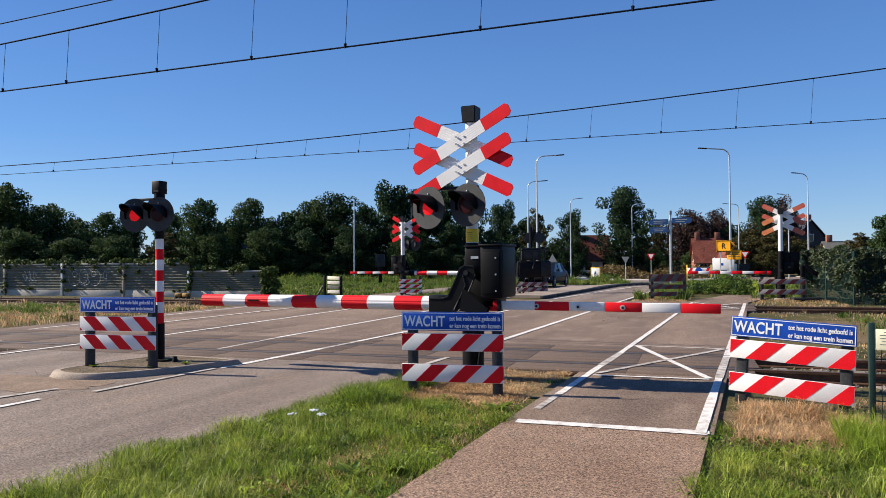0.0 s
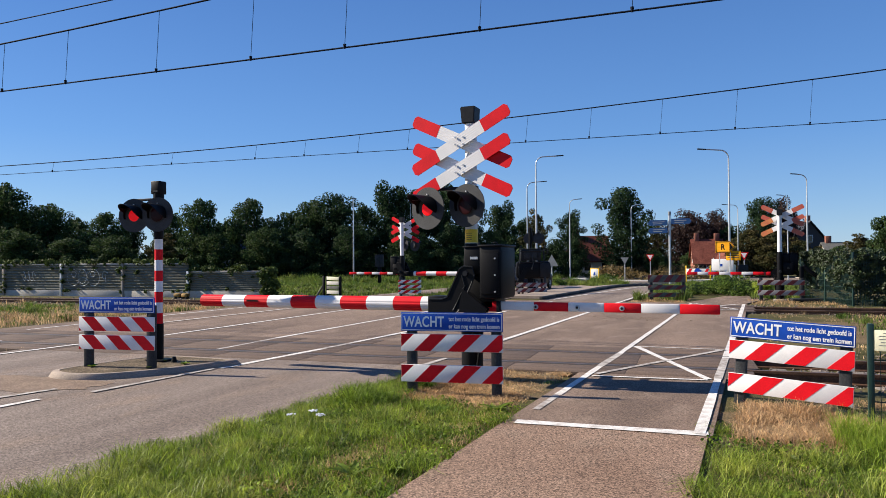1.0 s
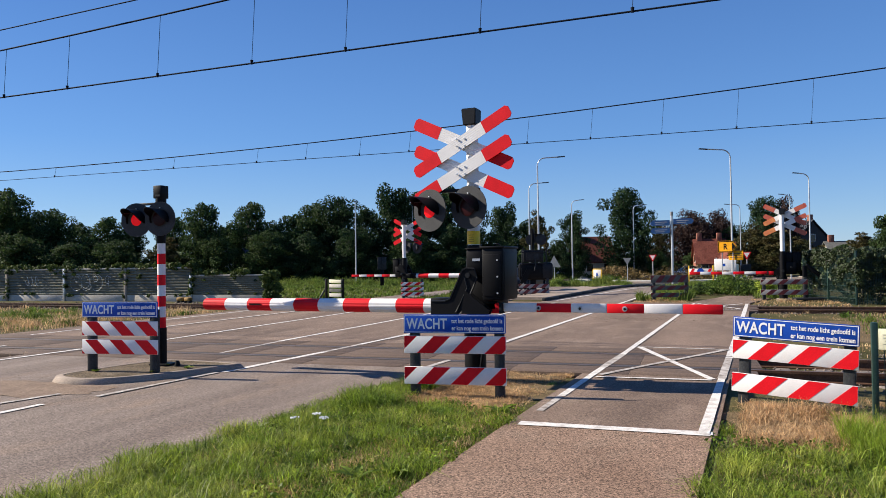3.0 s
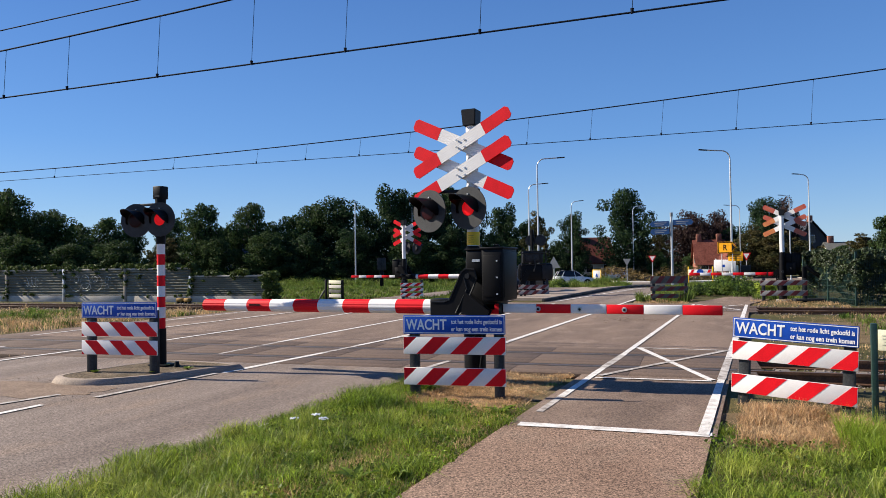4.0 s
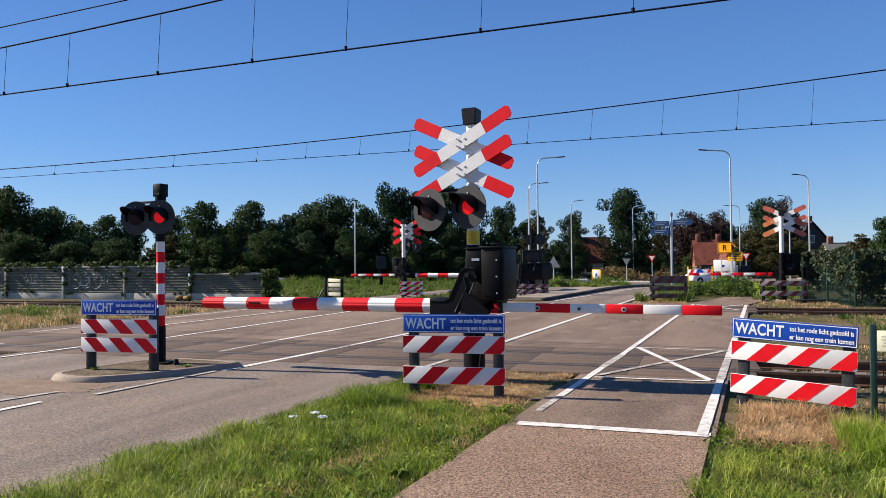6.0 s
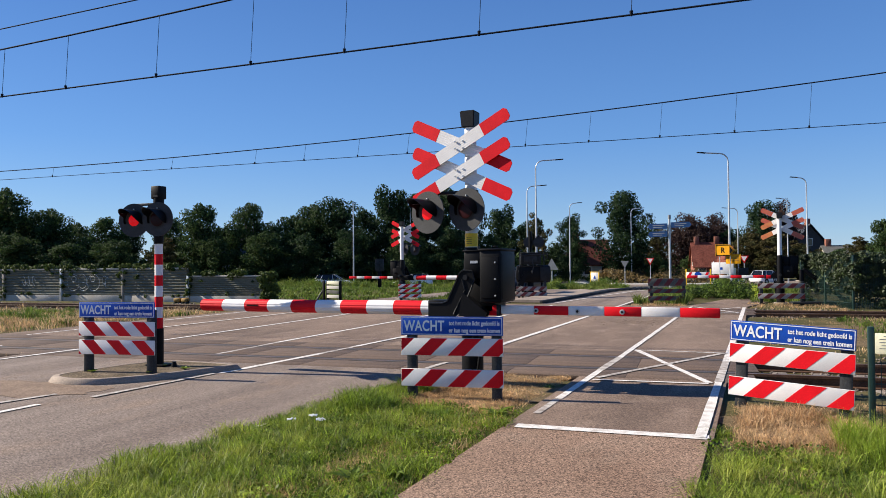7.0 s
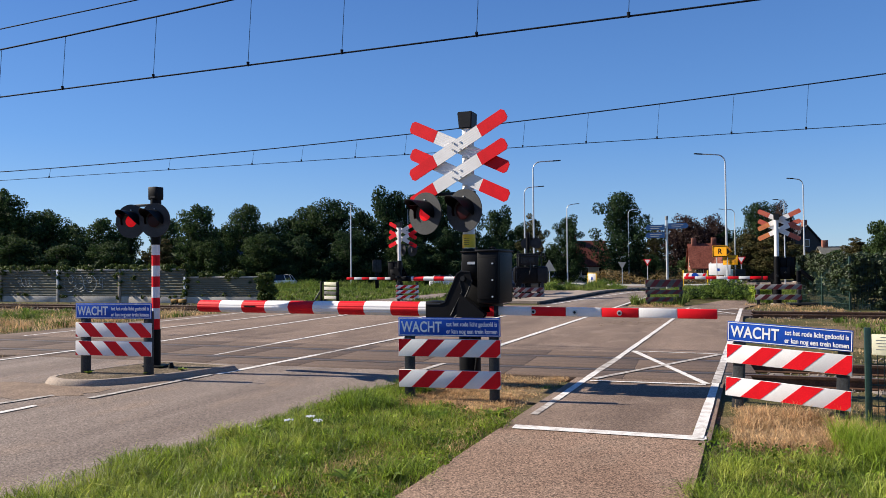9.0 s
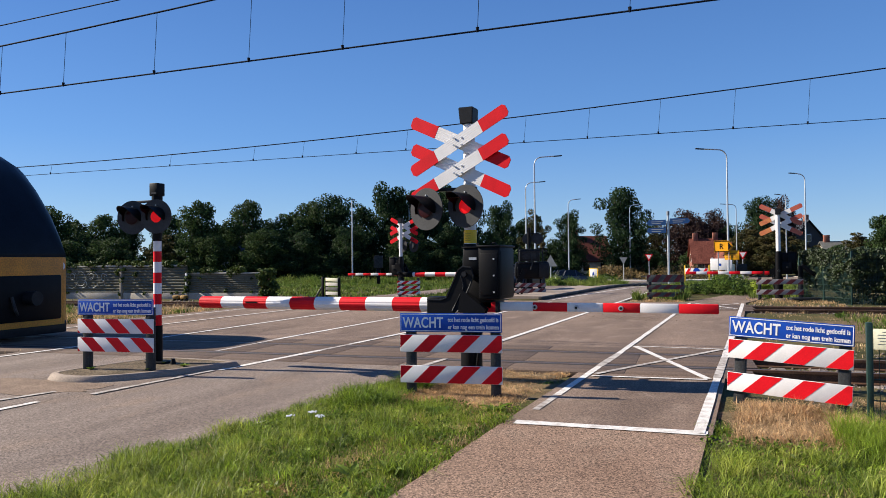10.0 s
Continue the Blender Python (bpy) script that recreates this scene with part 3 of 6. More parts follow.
def boom(parent, x0, x1, z, r, y, stripe, tilt=0.0, first=0, slots=True, ribs=True, short=0.0):
    """A striped pole from x0 to x1, round, with dark reflector slots."""
    length = abs(x1 - x0)
    k = max(3, round(length / stripe))
    s = 1 if x1 > x0 else -1
    ob = part("boom", tube([(x0, y, z), (x1 - s * 0.01, y, z + tilt)], r * 0.6, 10), WHITE, parent)
    cuts = [0.0] + [short + (length - short) * q / (k - 1) for q in range(k)] if short else [length * q / k for q in range(k + 1)]
    for i in range(k):
        a, b = x0 + s * cuts[i], x0 + s * cuts[i + 1]
        taper = 1 - 0.10 * i / k
        bm = bmesh.new()
        n = 36
        ra, rb = ([bm.verts.new((x, y + r * taper * g * math.cos(2 * math.pi * j / n), z + tilt * i / k + r * taper * g * math.sin(2 * math.pi * j / n))) for j in range(n) for g in (((1.0, 1.0, 0.955)[j % 3],) if ribs else (1.0,))] for x in (a, b))
        for j in range(n):
            bm.faces.new((ra[j], ra[(j + 1) % n], rb[(j + 1) % n], rb[j]))
        bm.faces.new(ra)
        bm.faces.new(rb)
        bmesh.ops.recalc_face_normals(bm, faces=bm.faces[:])
        part("boom_band", bm, (WHITE, RED)[(i + first) % 2], ob, sharp=12)
    if slots:
        for i in (k - 3, k - 5):
            part("reflector", box(0.22, 0.006, 0.024, pose(x0 + s * length * (i + 0.45) / k, y - r * 0.955, z - 0.01)), BLACK if i == k - 3 else RED, ob, sharp=0)
    return ob


def build_barrier_mast(m, label, boom_left, boom_right, top=3.93, ends=(RED, RED, RED, RED), lamps=True, lit=0, side=1):
    """A mast with two warning crosses, lamps, barrier machine and one or two striped booms."""
    t = thing("barrier_mast", label, "crossing signal", "level crossing signals", m)
    part("base_tube", cyl(0.155, 0.155, 1.0, pose(0, 0, -0.1), 28), BLACK, t)
    part("base_sleeve", cyl(0.12, 0.115, 0.85, pose(0, 0, 0.88), 28), BLACK, t)
    part("mast_foot", box(0.5, 0.5, 0.08, pose(0, 0, -0.04), 0.01), CONCRETE, t)
    part("pole", cyl(0.09, 0.085, top - 1.05, pose(0, 0, 0.85), 24), WHITE, t)
    if lamps and lit < 2:
        band = cyl(0.094, 0.094, 0.19, pose(0, 0, 1.93), 24)
        part("yellow_label", band, YELLOW, t, "yellow label with dark print")
        for k in range(4):
            part("print_bar", box(0.08, 0.004, 0.006, pose(-0.0, -0.0955, 2.06 - 0.03 * k)), DARK_POST, t, sharp=0)
    part("black_collar", cyl(0.105, 0.1, 0.3, pose(0, 0, 1.62), 24), BLACK, t)
    cap = bmesh.new()
    prism([(-0.10, 0), (0.09, 0), (0.10, 0.24), (-0.125, 0.24)], 0.24, pose(0, 0.13, top - 0.22), cap)
    bmesh.ops.bevel(cap, geom=cap.edges[:], offset=0.012, segments=2, affect="EDGES")
    part("bell_housing", cap, DARK_GREY, t, "dark grey metal bell housing on top")
    dx = -0.11
    for k, z in enumerate((3.38, 2.98)):
        cross_arm(t, z, -25, -0.11, (ends[0], ends[1]), 0.0012).location.x += dx
        cross_arm(t, z, 27, -0.155, (ends[2], ends[3]), 0.0004).location.x += dx
        part("cross_clamp", box(0.16, 0.12, 0.05, pose(-0.03, -0.06, z - 0.02), 0.008), STEEL, t)
    if lamps:
        part("lamp_bar", box(0.82, 0.045, 0.045, pose(-0.28, -0.06, 2.69), 0.006), DARK_GREY, t)
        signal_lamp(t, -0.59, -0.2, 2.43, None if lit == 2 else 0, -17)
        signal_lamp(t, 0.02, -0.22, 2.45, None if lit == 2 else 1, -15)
    # machine: tall box, sloping arms to the boom, and counterweight plates
    mb = box(0.31, 0.62, 0.71, pose(side * 0.505, -0.34, 1.16), 0.03)
    machine = part("machine_housing", mb, BLACK, t, "black barrier machine housing")
    part("housing_lid", box(0.335, 0.65, 0.03, pose(side * 0.505, -0.34, 1.855), 0.012), BLACK, machine)
    part("housing_door", box(0.25, 0.015, 0.56, pose(side * 0.505, -0.656, 1.22), 0.01), BLACK, machine)
    part("motor_box", box(0.26, 0.5, 0.37, pose(side * 0.22, -0.3, 1.48), 0.025), BLACK, machine)
    part("motor_lid", box(0.28, 0.52, 0.02, pose(side * 0.22, -0.3, 1.85), 0.006), BLACK, machine)
    part("latch", box(0.03, 0.03, 0.05, pose(side * 0.29, -0.5, 1.87), 0.006), DARK_GREY, machine)
    part("type_plate", box(0.11, 0.004, 0.035, pose(side * 0.24, -0.554, 1.69)), STEEL, machine, sharp=0)
    part("hinge", cyl(0.035, 0.035, 0.62, pose(side * 0.30, -0.31, 1.28, -90), 14), DARK_GREY, machine)
    part("pulley", cyl(0.07, 0.07, 0.05, pose(0.0, -0.36, 1.32, 90), 20), DARK_GREY, machine)
    part("cable_gland", tube([(0.15, -0.2, 1.0), (0.17, -0.26, 0.8), (0.08, -0.2, 0.62), (0.02, -0.14, 0.4)], 0.02, 8), BLACK, machine)
    for k in range(3):
        part("door_bolt", cyl(0.012, 0.012, 0.02, pose(side * 0.58, -0.662, 1.26 + 0.22 * k, 90), 8), STEEL, machine)
    part("lifting_eye", tube([(side * 0.47 + 0.04 * math.cos(a), -0.34, 1.88 + 0.04 * math.sin(a)) for a in [math.pi * q / 8 for q in range(9)]], 0.012, 6), BLACK, machine)
    part("side_flange", box(0.02, 0.56, 0.6, pose(side * 0.655, -0.34, 1.21), 0.006), BLACK, machine)
    part("drive_box", box(0.40, 0.5, 0.5, pose(side * 0.30, -0.2, 1.0), 0.04), BLACK, machine)
    part("drive_shaft", cyl(0.05, 0.05, 0.8, pose(0, 0.4, 1.14, 90), 16), DARK_GREY, machine)
    part("conduit", tube([(0.1, -0.12, 0.0), (0.16, -0.15, 0.35), (0.2, -0.12, 0.75), (0.24, -0.1, 1.02)], 0.025, 8), BLACK, machine)
    for y in (-0.60, 0.14):
        if boom_left:
            o = [(-0.40, 0.94), (-0.01, 0.94), (0.07, 1.02), (0.22, 1.33), (0.28, 1.47), (0.245, 1.59), (0.12, 1.60), (0.06, 1.56), (-0.12, 1.18), (-0.2, 1.15), (-0.40, 1.15)]
            q = prism(o, 0.035, pose(0, y, 0))
            br = part("boom_bracket", q, BLACK, t, "black sloping boom bracket", sharp=20)
            part("bracket_rim", tube([(x, y - 0.036, z) for x, z in o[:1] + o[1:6] + o[6:]], 0.011, 5), DARK_GREY, br, sharp=0)
            part("bracket_rib", tube([(-0.03, y - 0.036, 1.0), (0.14, y - 0.036, 1.33), (0.1, y - 0.036, 1.48)], 0.013, 5), DARK_GREY, br, sharp=0)
            part("pivot_bolt", cyl(0.035, 0.035, 0.03, pose(0.15, y - 0.035, 1.5, 90), 14), DARK_GREY, br)
    if boom_left:
        part("boom_socket", box(0.3, 0.25, 0.25, pose(-0.44, -0.12, 0.92), 0.02), BLACK, t)
        part("socket_yoke", box(0.22, 0.78, 0.2, pose(-0.28, -0.23, 0.945), 0.02), BLACK, t)
        boom(t, -0.575, -0.575 - boom_left, 1.05, 0.106, -0.12, boom_left / 10, -0.01, 0, short=0.14)
    if boom_right:
        part("boom_socket", box(0.24, 0.1, 0.14, pose(0.45, -0.40, 0.98), 0.01), RED, t)
        part("socket_strap", box(0.05, 0.11, 0.15, pose(0.545, -0.40, 0.975), 0.006), DARK_GREY, t)
        for sy in (-0.06, 0.06):
            part("counter_bracket", prism([(0.05, 0.98), (0.42, 0.97), (0.45, 1.03), (0.1, 1.3)], 0.02, pose(0, -0.57 + sy, 0)), BLACK, t, sharp=20)
        arm = part("flat_boom", box(boom_right - 0.02, 0.03, 0.1, pose(0.57 + boom_right / 2, -0.40, 1.008), 0.004), WHITE, t)
        count = 6 if lamps else 7
        for k in range(count):
            w = boom_right / count
            part("boom_board", box(w, 0.05, 0.118, pose(0.57 + w * (k + 0.5), -0.40, 1.0), 0.012), (WHITE, RED)[(k + count) % 2], arm)
        for q in (0.178, 0.377, 0.582):
            lamp = part("boom_lamp", cyl(0.034, 0.03, 0.02, pose(0.57 + boom_right * q, -0.425, 1.055, 90), 16), STEEL, arm)
            part("lamp_eye", cyl(0.018, 0.012, 0.012, pose(0.57 + boom_right * q, -0.445, 1.055, 90), 12), DARK_GREY, lamp)
    return t


build_barrier_mast(pose(-3.735, 9.88, 0.0), "tall signal mast with two red-white crosses and lowered booms", 4.17, 2.78, top=3.86)
build_barrier_mast(pose(0.95, 32.2, 0.0, 0, 0, 180), "signal mast with faded orange crosses and lowered boom", 0, 3.0, ends=(FADED_RED, FADED, FADED_RED, FADED_RED), lamps=False, top=3.6, side=-1)
build_barrier_mast(pose(-15.7, 32.0, 0.0, 0, 0, 180), "far signal mast with red-white crosses and two booms", 4.9, 2.6, top=3.75, lamps=True, lit=2)


def build_island_mast(m, label, lit=0, striped=True):
    t = thing("island_signal_mast", label, "crossing signal", "level crossing signals", m)
    z, k = 0.60, 0
    pole = part("pole", cyl(0.06, 0.06, 2.0, None, 22), BLACK, t)
    part("pole_foot", cyl(0.075, 0.075, 0.60, None, 22), BLACK, pole)
    while z < 1.95:
        part("pole_band", cyl(0.064, 0.064, 0.172, pose(0, 0, z), 22), (RED, WHITE)[k % 2] if striped else BLACK, pole)
        z += 0.172
        k += 1
    part("base_plate", box(0.36, 0.3, 0.03, pose(0.04, 0, 0), 0.006), BLACK, t)
    part("pole_head", cyl(0.07, 0.085, 0.22, pose(0, 0, 1.97), 22), BLACK, t)
    part("pole_head", cyl(0.085, 0.085, 0.56, pose(0, 0, 2.15), 22), BLACK, t)
    h = box(0.17, 0.17, 0.21, pose(0, 0, 2.70), 0.012)
    b = part("bell_housing", h, BLACK, t)
    part("bell_slot", box(0.1, 0.004, 0.03, pose(0.01, -0.087, 2.73)), DARK_GREY, b, sharp=0)
    part("lamp_bar", box(0.5, 0.04, 0.04, pose(-0.26, -0.02, 2.60), 0.006), DARK_GREY, t)
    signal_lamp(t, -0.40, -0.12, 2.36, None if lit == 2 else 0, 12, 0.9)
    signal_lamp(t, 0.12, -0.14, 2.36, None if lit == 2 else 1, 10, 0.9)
    return t


build_island_mast(pose(-8.915, 9.2, 0.085), "red-white striped signal pole with two black lamps on the island")
build_island_mast(pose(-10.4, 35.9, 0.4, 0, 0, 180), "black signal pole on the far median", 2, False)


# ---- traffic island ----
def build_island():
    isl = tagged(thing("traffic_island", "raised concrete traffic island with gravel top beside the lane", "traffic island"), kind="structure")
    cx = -8.9
    corners = ((-9.72, 7.95), (-9.6, 7.72), (-9.23, 7.6), (-8.8, 7.68), (-8.45, 7.97), (-8.12, 8.5), (-7.86, 9.25), (-7.72, 9.68), (-7.8, 9.8), (-8.6, 9.85), (-9.3, 9.8), (-9.55, 9.3), (-9.68, 8.5))
    pts = []
    for k in range(len(corners)):
        p0, p1, p2, p3 = (Vector(corners[(k + j) % len(corners)]) for j in (-1, 0, 1, 2))
        for q in (0.0, 0.34, 0.67):
            pts.append(tuple(0.5 * (2 * p1 + (p2 - p0) * q + (2 * p0 - 5 * p1 + 4 * p2 - p3) * q * q + (3 * p1 - p0 - 3 * p2 + p3) * q ** 3)))
    bm = bmesh.new()
    n = len(pts)
    rings = []
    mid = (cx, 8.75)
    for k, z in ((1.0, -0.05), (1.0, 0.0), (0.955, 0.07), (0.935, 0.085), (0.86, 0.088), (0.85, 0.078)):
        rings.append([bm.verts.new((mid[0] + (x - mid[0]) * k, mid[1] + (y - mid[1]) * (1 - (1 - k) * 0.75), z)) for x, y in pts])
    for a, b in zip(rings, rings[1:]):
        for j in range(n):
            bm.faces.new((a[j], a[(j + 1) % n], b[(j + 1) % n], b[j]))
    bmesh.ops.recalc_face_normals(bm, faces=bm.faces[:])
    part("kerb", bm, KERB, isl, sharp=40)
    top = bmesh.new()
    top.faces.new([top.verts.new((v[0], v[1], 0.082)) for v in [((mid[0] + (x - mid[0]) * 0.855), (mid[1] + (y - mid[1]) * 0.888)) for x, y in pts]])
    part("gravel_top", top, GRAVEL, isl, sharp=0)
    part("bolted_foot", cyl(0.05, 0.03, 0.09, pose(-8.55, 9.15, 0.08), 12), BLACK, isl)


GRAVEL = mat("gravel", (0.11, 0.085, 0.055), 0.95, 0, 0.6, 3, 40, 1.0, 0.02, (0.20, 0.155, 0.105), spec=0.1)
build_island()


# ---- overhead wires ----
def build_catenary(y_left, y_right, x_left, x_right, z, rise, gaps, group):
    """A contact wire, a carrying wire above it that sags, and droppers between."""
    t = thing("overhead_line", "dark overhead railway wires with droppers against the sky", "overhead wire", group)

    def yy(x):
        return y_left + (y_right - y_left) * (x - x_left) / (x_right - x_left)
    part("contact_wire", tube([(x, yy(x), z) for x in (-150, -60, 0, 60)], 0.0175 if rise > 0.6 else 0.013, 6), WIRE, t)

    def up(x):
        return rise + gaps[1] * (x - gaps[0]) ** 2
    part("carrying_wire", tube([(x, yy(x), z + up(x)) for x in range(-150, 62, 3)], 0.019 if rise > 0.6 else 0.021, 6), WIRE, t)
    for x in gaps[2]:
        part("dropper", tube([(x, yy(x), z + 0.01), (x + 0.1, yy(x), z + up(x + 0.1))], 0.006, 5), WIRE, t)
        part("clamp", cyl(0.022, 0.034, 0.09, pose(x, yy(x), z - 0.02), 8), WIRE, t)
    return t


build_catenary(12.63, 13.05, -17.35, -0.5, 6.0, 0.95, (-33, 0.001, (-25.6, -22.9, -20.1, -17.35, -15.2, -12.43, -9.86, -7.58, -4.7, -1.9, 1.0, 3.9)), "overhead lines")
build_catenary(24.6, 26.6, -33.0, 3.84, 6.0, 0.42, (-33, 0.00085, (-44.5, -37.5, -30.5, -23.6, -19.3, -16.94, -14.5, -12.36, -7.67, -5.36, -2.93, -0.53, 1.72, 4.1)), "overhead lines")
fd = thing("feeder_line", "single dark feeder wire above the railway", "overhead wire", "overhead lines")
part("feeder_wire", tube([(x, 12.7 - 0.03 * (x + 17.5), 7.75) for x in (-150, -17.5, 40)], 0.014, 6), WIRE, fd)


# ---- noise barrier ----
def build_wall():
    w = thing("noise_barrier", "grey-green corrugated noise wall with ivy and spray paint", "noise barrier")

    def yy(x):
        return 29.6 + 0.08 * (x + 4)
    bays = [(-60.06 + 3.88 * k, -60.06 + 3.88 * (k + 1), 1.64) for k in range(9)]
    x = bays[-1][1]
    bays += [(x, x + 4.35, 1.25)]
    for i, (a, b, h) in enumerate(bays):
        bm = bmesh.new()
        n = 9
        prof = []
        for k in range(n * 4 + 1):
            z = 0.28 + (h - 0.36) * k / (n * 4)
            prof.append((z, -0.06 * (1 if k % 4 in (1, 2) else 0)))
        va = [bm.verts.new((a + 0.07, yy(a) + o, z)) for z, o in prof]
        vb = [bm.verts.new((b - 0.07, yy(b) + o, z)) for z, o in prof]
        vc = [bm.verts.new((a + 0.07, yy(a) + 0.08, z)) for z in (0.28, h - 0.08)]
        vd = [bm.verts.new((b - 0.07, yy(b) + 0.08, z)) for z in (0.28, h - 0.08)]
        for j in range(len(prof) - 1):
            bm.faces.new((va[j], vb[j], vb[j + 1], va[j + 1]))
        bm.faces.new((vd[0], vc[0], vc[1], vd[1]))
        part("barrier_panel", bm, WALLB, w, sharp=0)
        part("concrete_plinth", box(b - a - 0.14, 0.12, 0.45, pose((a + b) / 2, yy((a + b) / 2), -0.17, 0, 0, TURN), 0.01), LIT_CONCRETE, w)
        part("top_rail", box(b - a - 0.13, 0.16, 0.08, pose((a + b) / 2, yy((a + b) / 2) + 0.02, h - 0.08, 0, 0, TURN), 0.01), LIT_CONCRETE, w)
        part("post", box(0.14, 0.2, h + 0.14, pose(a, yy(a) - 0.02, -0.15), 0.01), STEEL if i % 2 else CONCRETE, w)
    part("post", box(0.14, 0.2, 1.35, pose(bays[-1][1], yy(bays[-1][1]), -0.15), 0.01), CONCRETE, w)
    return yy, bays


WALL_Y, BAYS = build_wall()


def leaf_cloud(rnd, centres, sizes, count, leaf, squash=0.75):
    """Leaf quads scattered round clump centres: vertices and faces."""
    c = np.asarray(centres)
    sz = np.asarray(sizes)
    pick = rnd.choice(len(c), count, p=sz ** 2 / np.sum(sz ** 2))
    d = rnd.normal(size=(count, 3))
    d /= np.linalg.norm(d, axis=1)[:, None]
    rad = sz[pick] * rnd.uniform(0.35, 1.08, count) ** 0.6
    p = c[pick] + d * rad[:, None] * np.array((1, 1, squash))
    nrm = d * 0.7 + rnd.normal(size=(count, 3)) * 0.6 + np.array((0, 0, 0.25))
    nrm /= np.linalg.norm(nrm, axis=1)[:, None]
    u = np.cross(nrm, rnd.normal(size=(count, 3)))
    u /= np.linalg.norm(u, axis=1)[:, None]
    v = np.cross(nrm, u)
    s = leaf * rnd.uniform(0.6, 1.3, count)[:, None]
    a, b = u * s, v * s * 0.62
    verts = np.stack([p - a, p - b * 0.9 + nrm * s * 0.12, p + a, p + b + nrm * s * 0.12], 1).reshape(-1, 3)
    return verts, np.arange(count * 4).reshape(-1, 4)


# ---- trees ----
def build_tree(seed, high, wide, material, leaves=5200, leaf=0.19, stem=0.22, low=0.18):
    rnd = np.random.default_rng(seed)
    t = thing("tree", "broad leafy green tree in late summer foliage", "tree", "trees behind the crossing")
    bm = bmesh.new()
    pts = [(0, 0, -0.4)]
    for k in range(1, 7):
        z = high * 0.8 * k / 6
        pts.append((rnd.normal() * 0.08 * k, rnd.normal() * 0.08 * k, z))
    tube(pts, high * 0.022, 9, bm, 0, high * 0.004)
    cs, ss = [], []
    for k in range(26):
        f = low + (0.97 - low) * (k + rnd.uniform(0, 1)) / 26
        a = k * 2.4 + rnd.uniform(-0.4, 0.4)
        reach = wide * (math.sin(math.pi * min(1, (f - low) / (1 - low) * 0.8 + 0.2)) ** 0.7) * rnd.uniform(0.45, 1.0)
        z = high * f
        e = Vector((math.cos(a) * reach, math.sin(a) * reach, min(z, high * 0.97)))
        s = Vector(pts[min(6, max(1, int(f * 5.5)))])
        s.z = min(s.z, e.z - 0.2)
        tube([s, (s + e) / 2 + Vector((0, 0, -0.15)), e], high * 0.006, 5, bm, 0, 0.015)
        for j in range(3):
            q = s.lerp(e, (0.45, 0.75, 1.0)[j])
            cs.append(q + Vector(rnd.normal(size=3) * wide * 0.1))
            ss.append(wide * rnd.uniform(0.16, 0.34))
    part("trunk", bm, BARK, t)
    cs.append((0, 0, high * 0.93))
    ss.append(wide * 0.22)
    v, f = leaf_cloud(rnd, np.array([tuple(c) for c in cs]), ss, leaves, leaf)
    v[:, 2] = np.maximum(v[:, 2], 0.1)
    quick_mesh("crown", v, f, material, t)
    return t


TREES = [build_tree(s, h, w, mt, n, lf, low=lo) for s, h, w, mt, n, lf, lo in (
    (1, 9.0, 3.6, LEAF, 15000, 0.145, 0.08), (2, 10.0, 3.4, LEAF, 15000, 0.145, 0.10), (3, 8.0, 3.3, LEAF2, 13000, 0.14, 0.08),
    (4, 9.0, 4.6, LEAF3, 15000, 0.155, 0.2), (5, 8.5, 2.4, LEAF4, 11000, 0.13, 0.12), (6, 10.5, 4.0, LEAF, 15000, 0.15, 0.05))]


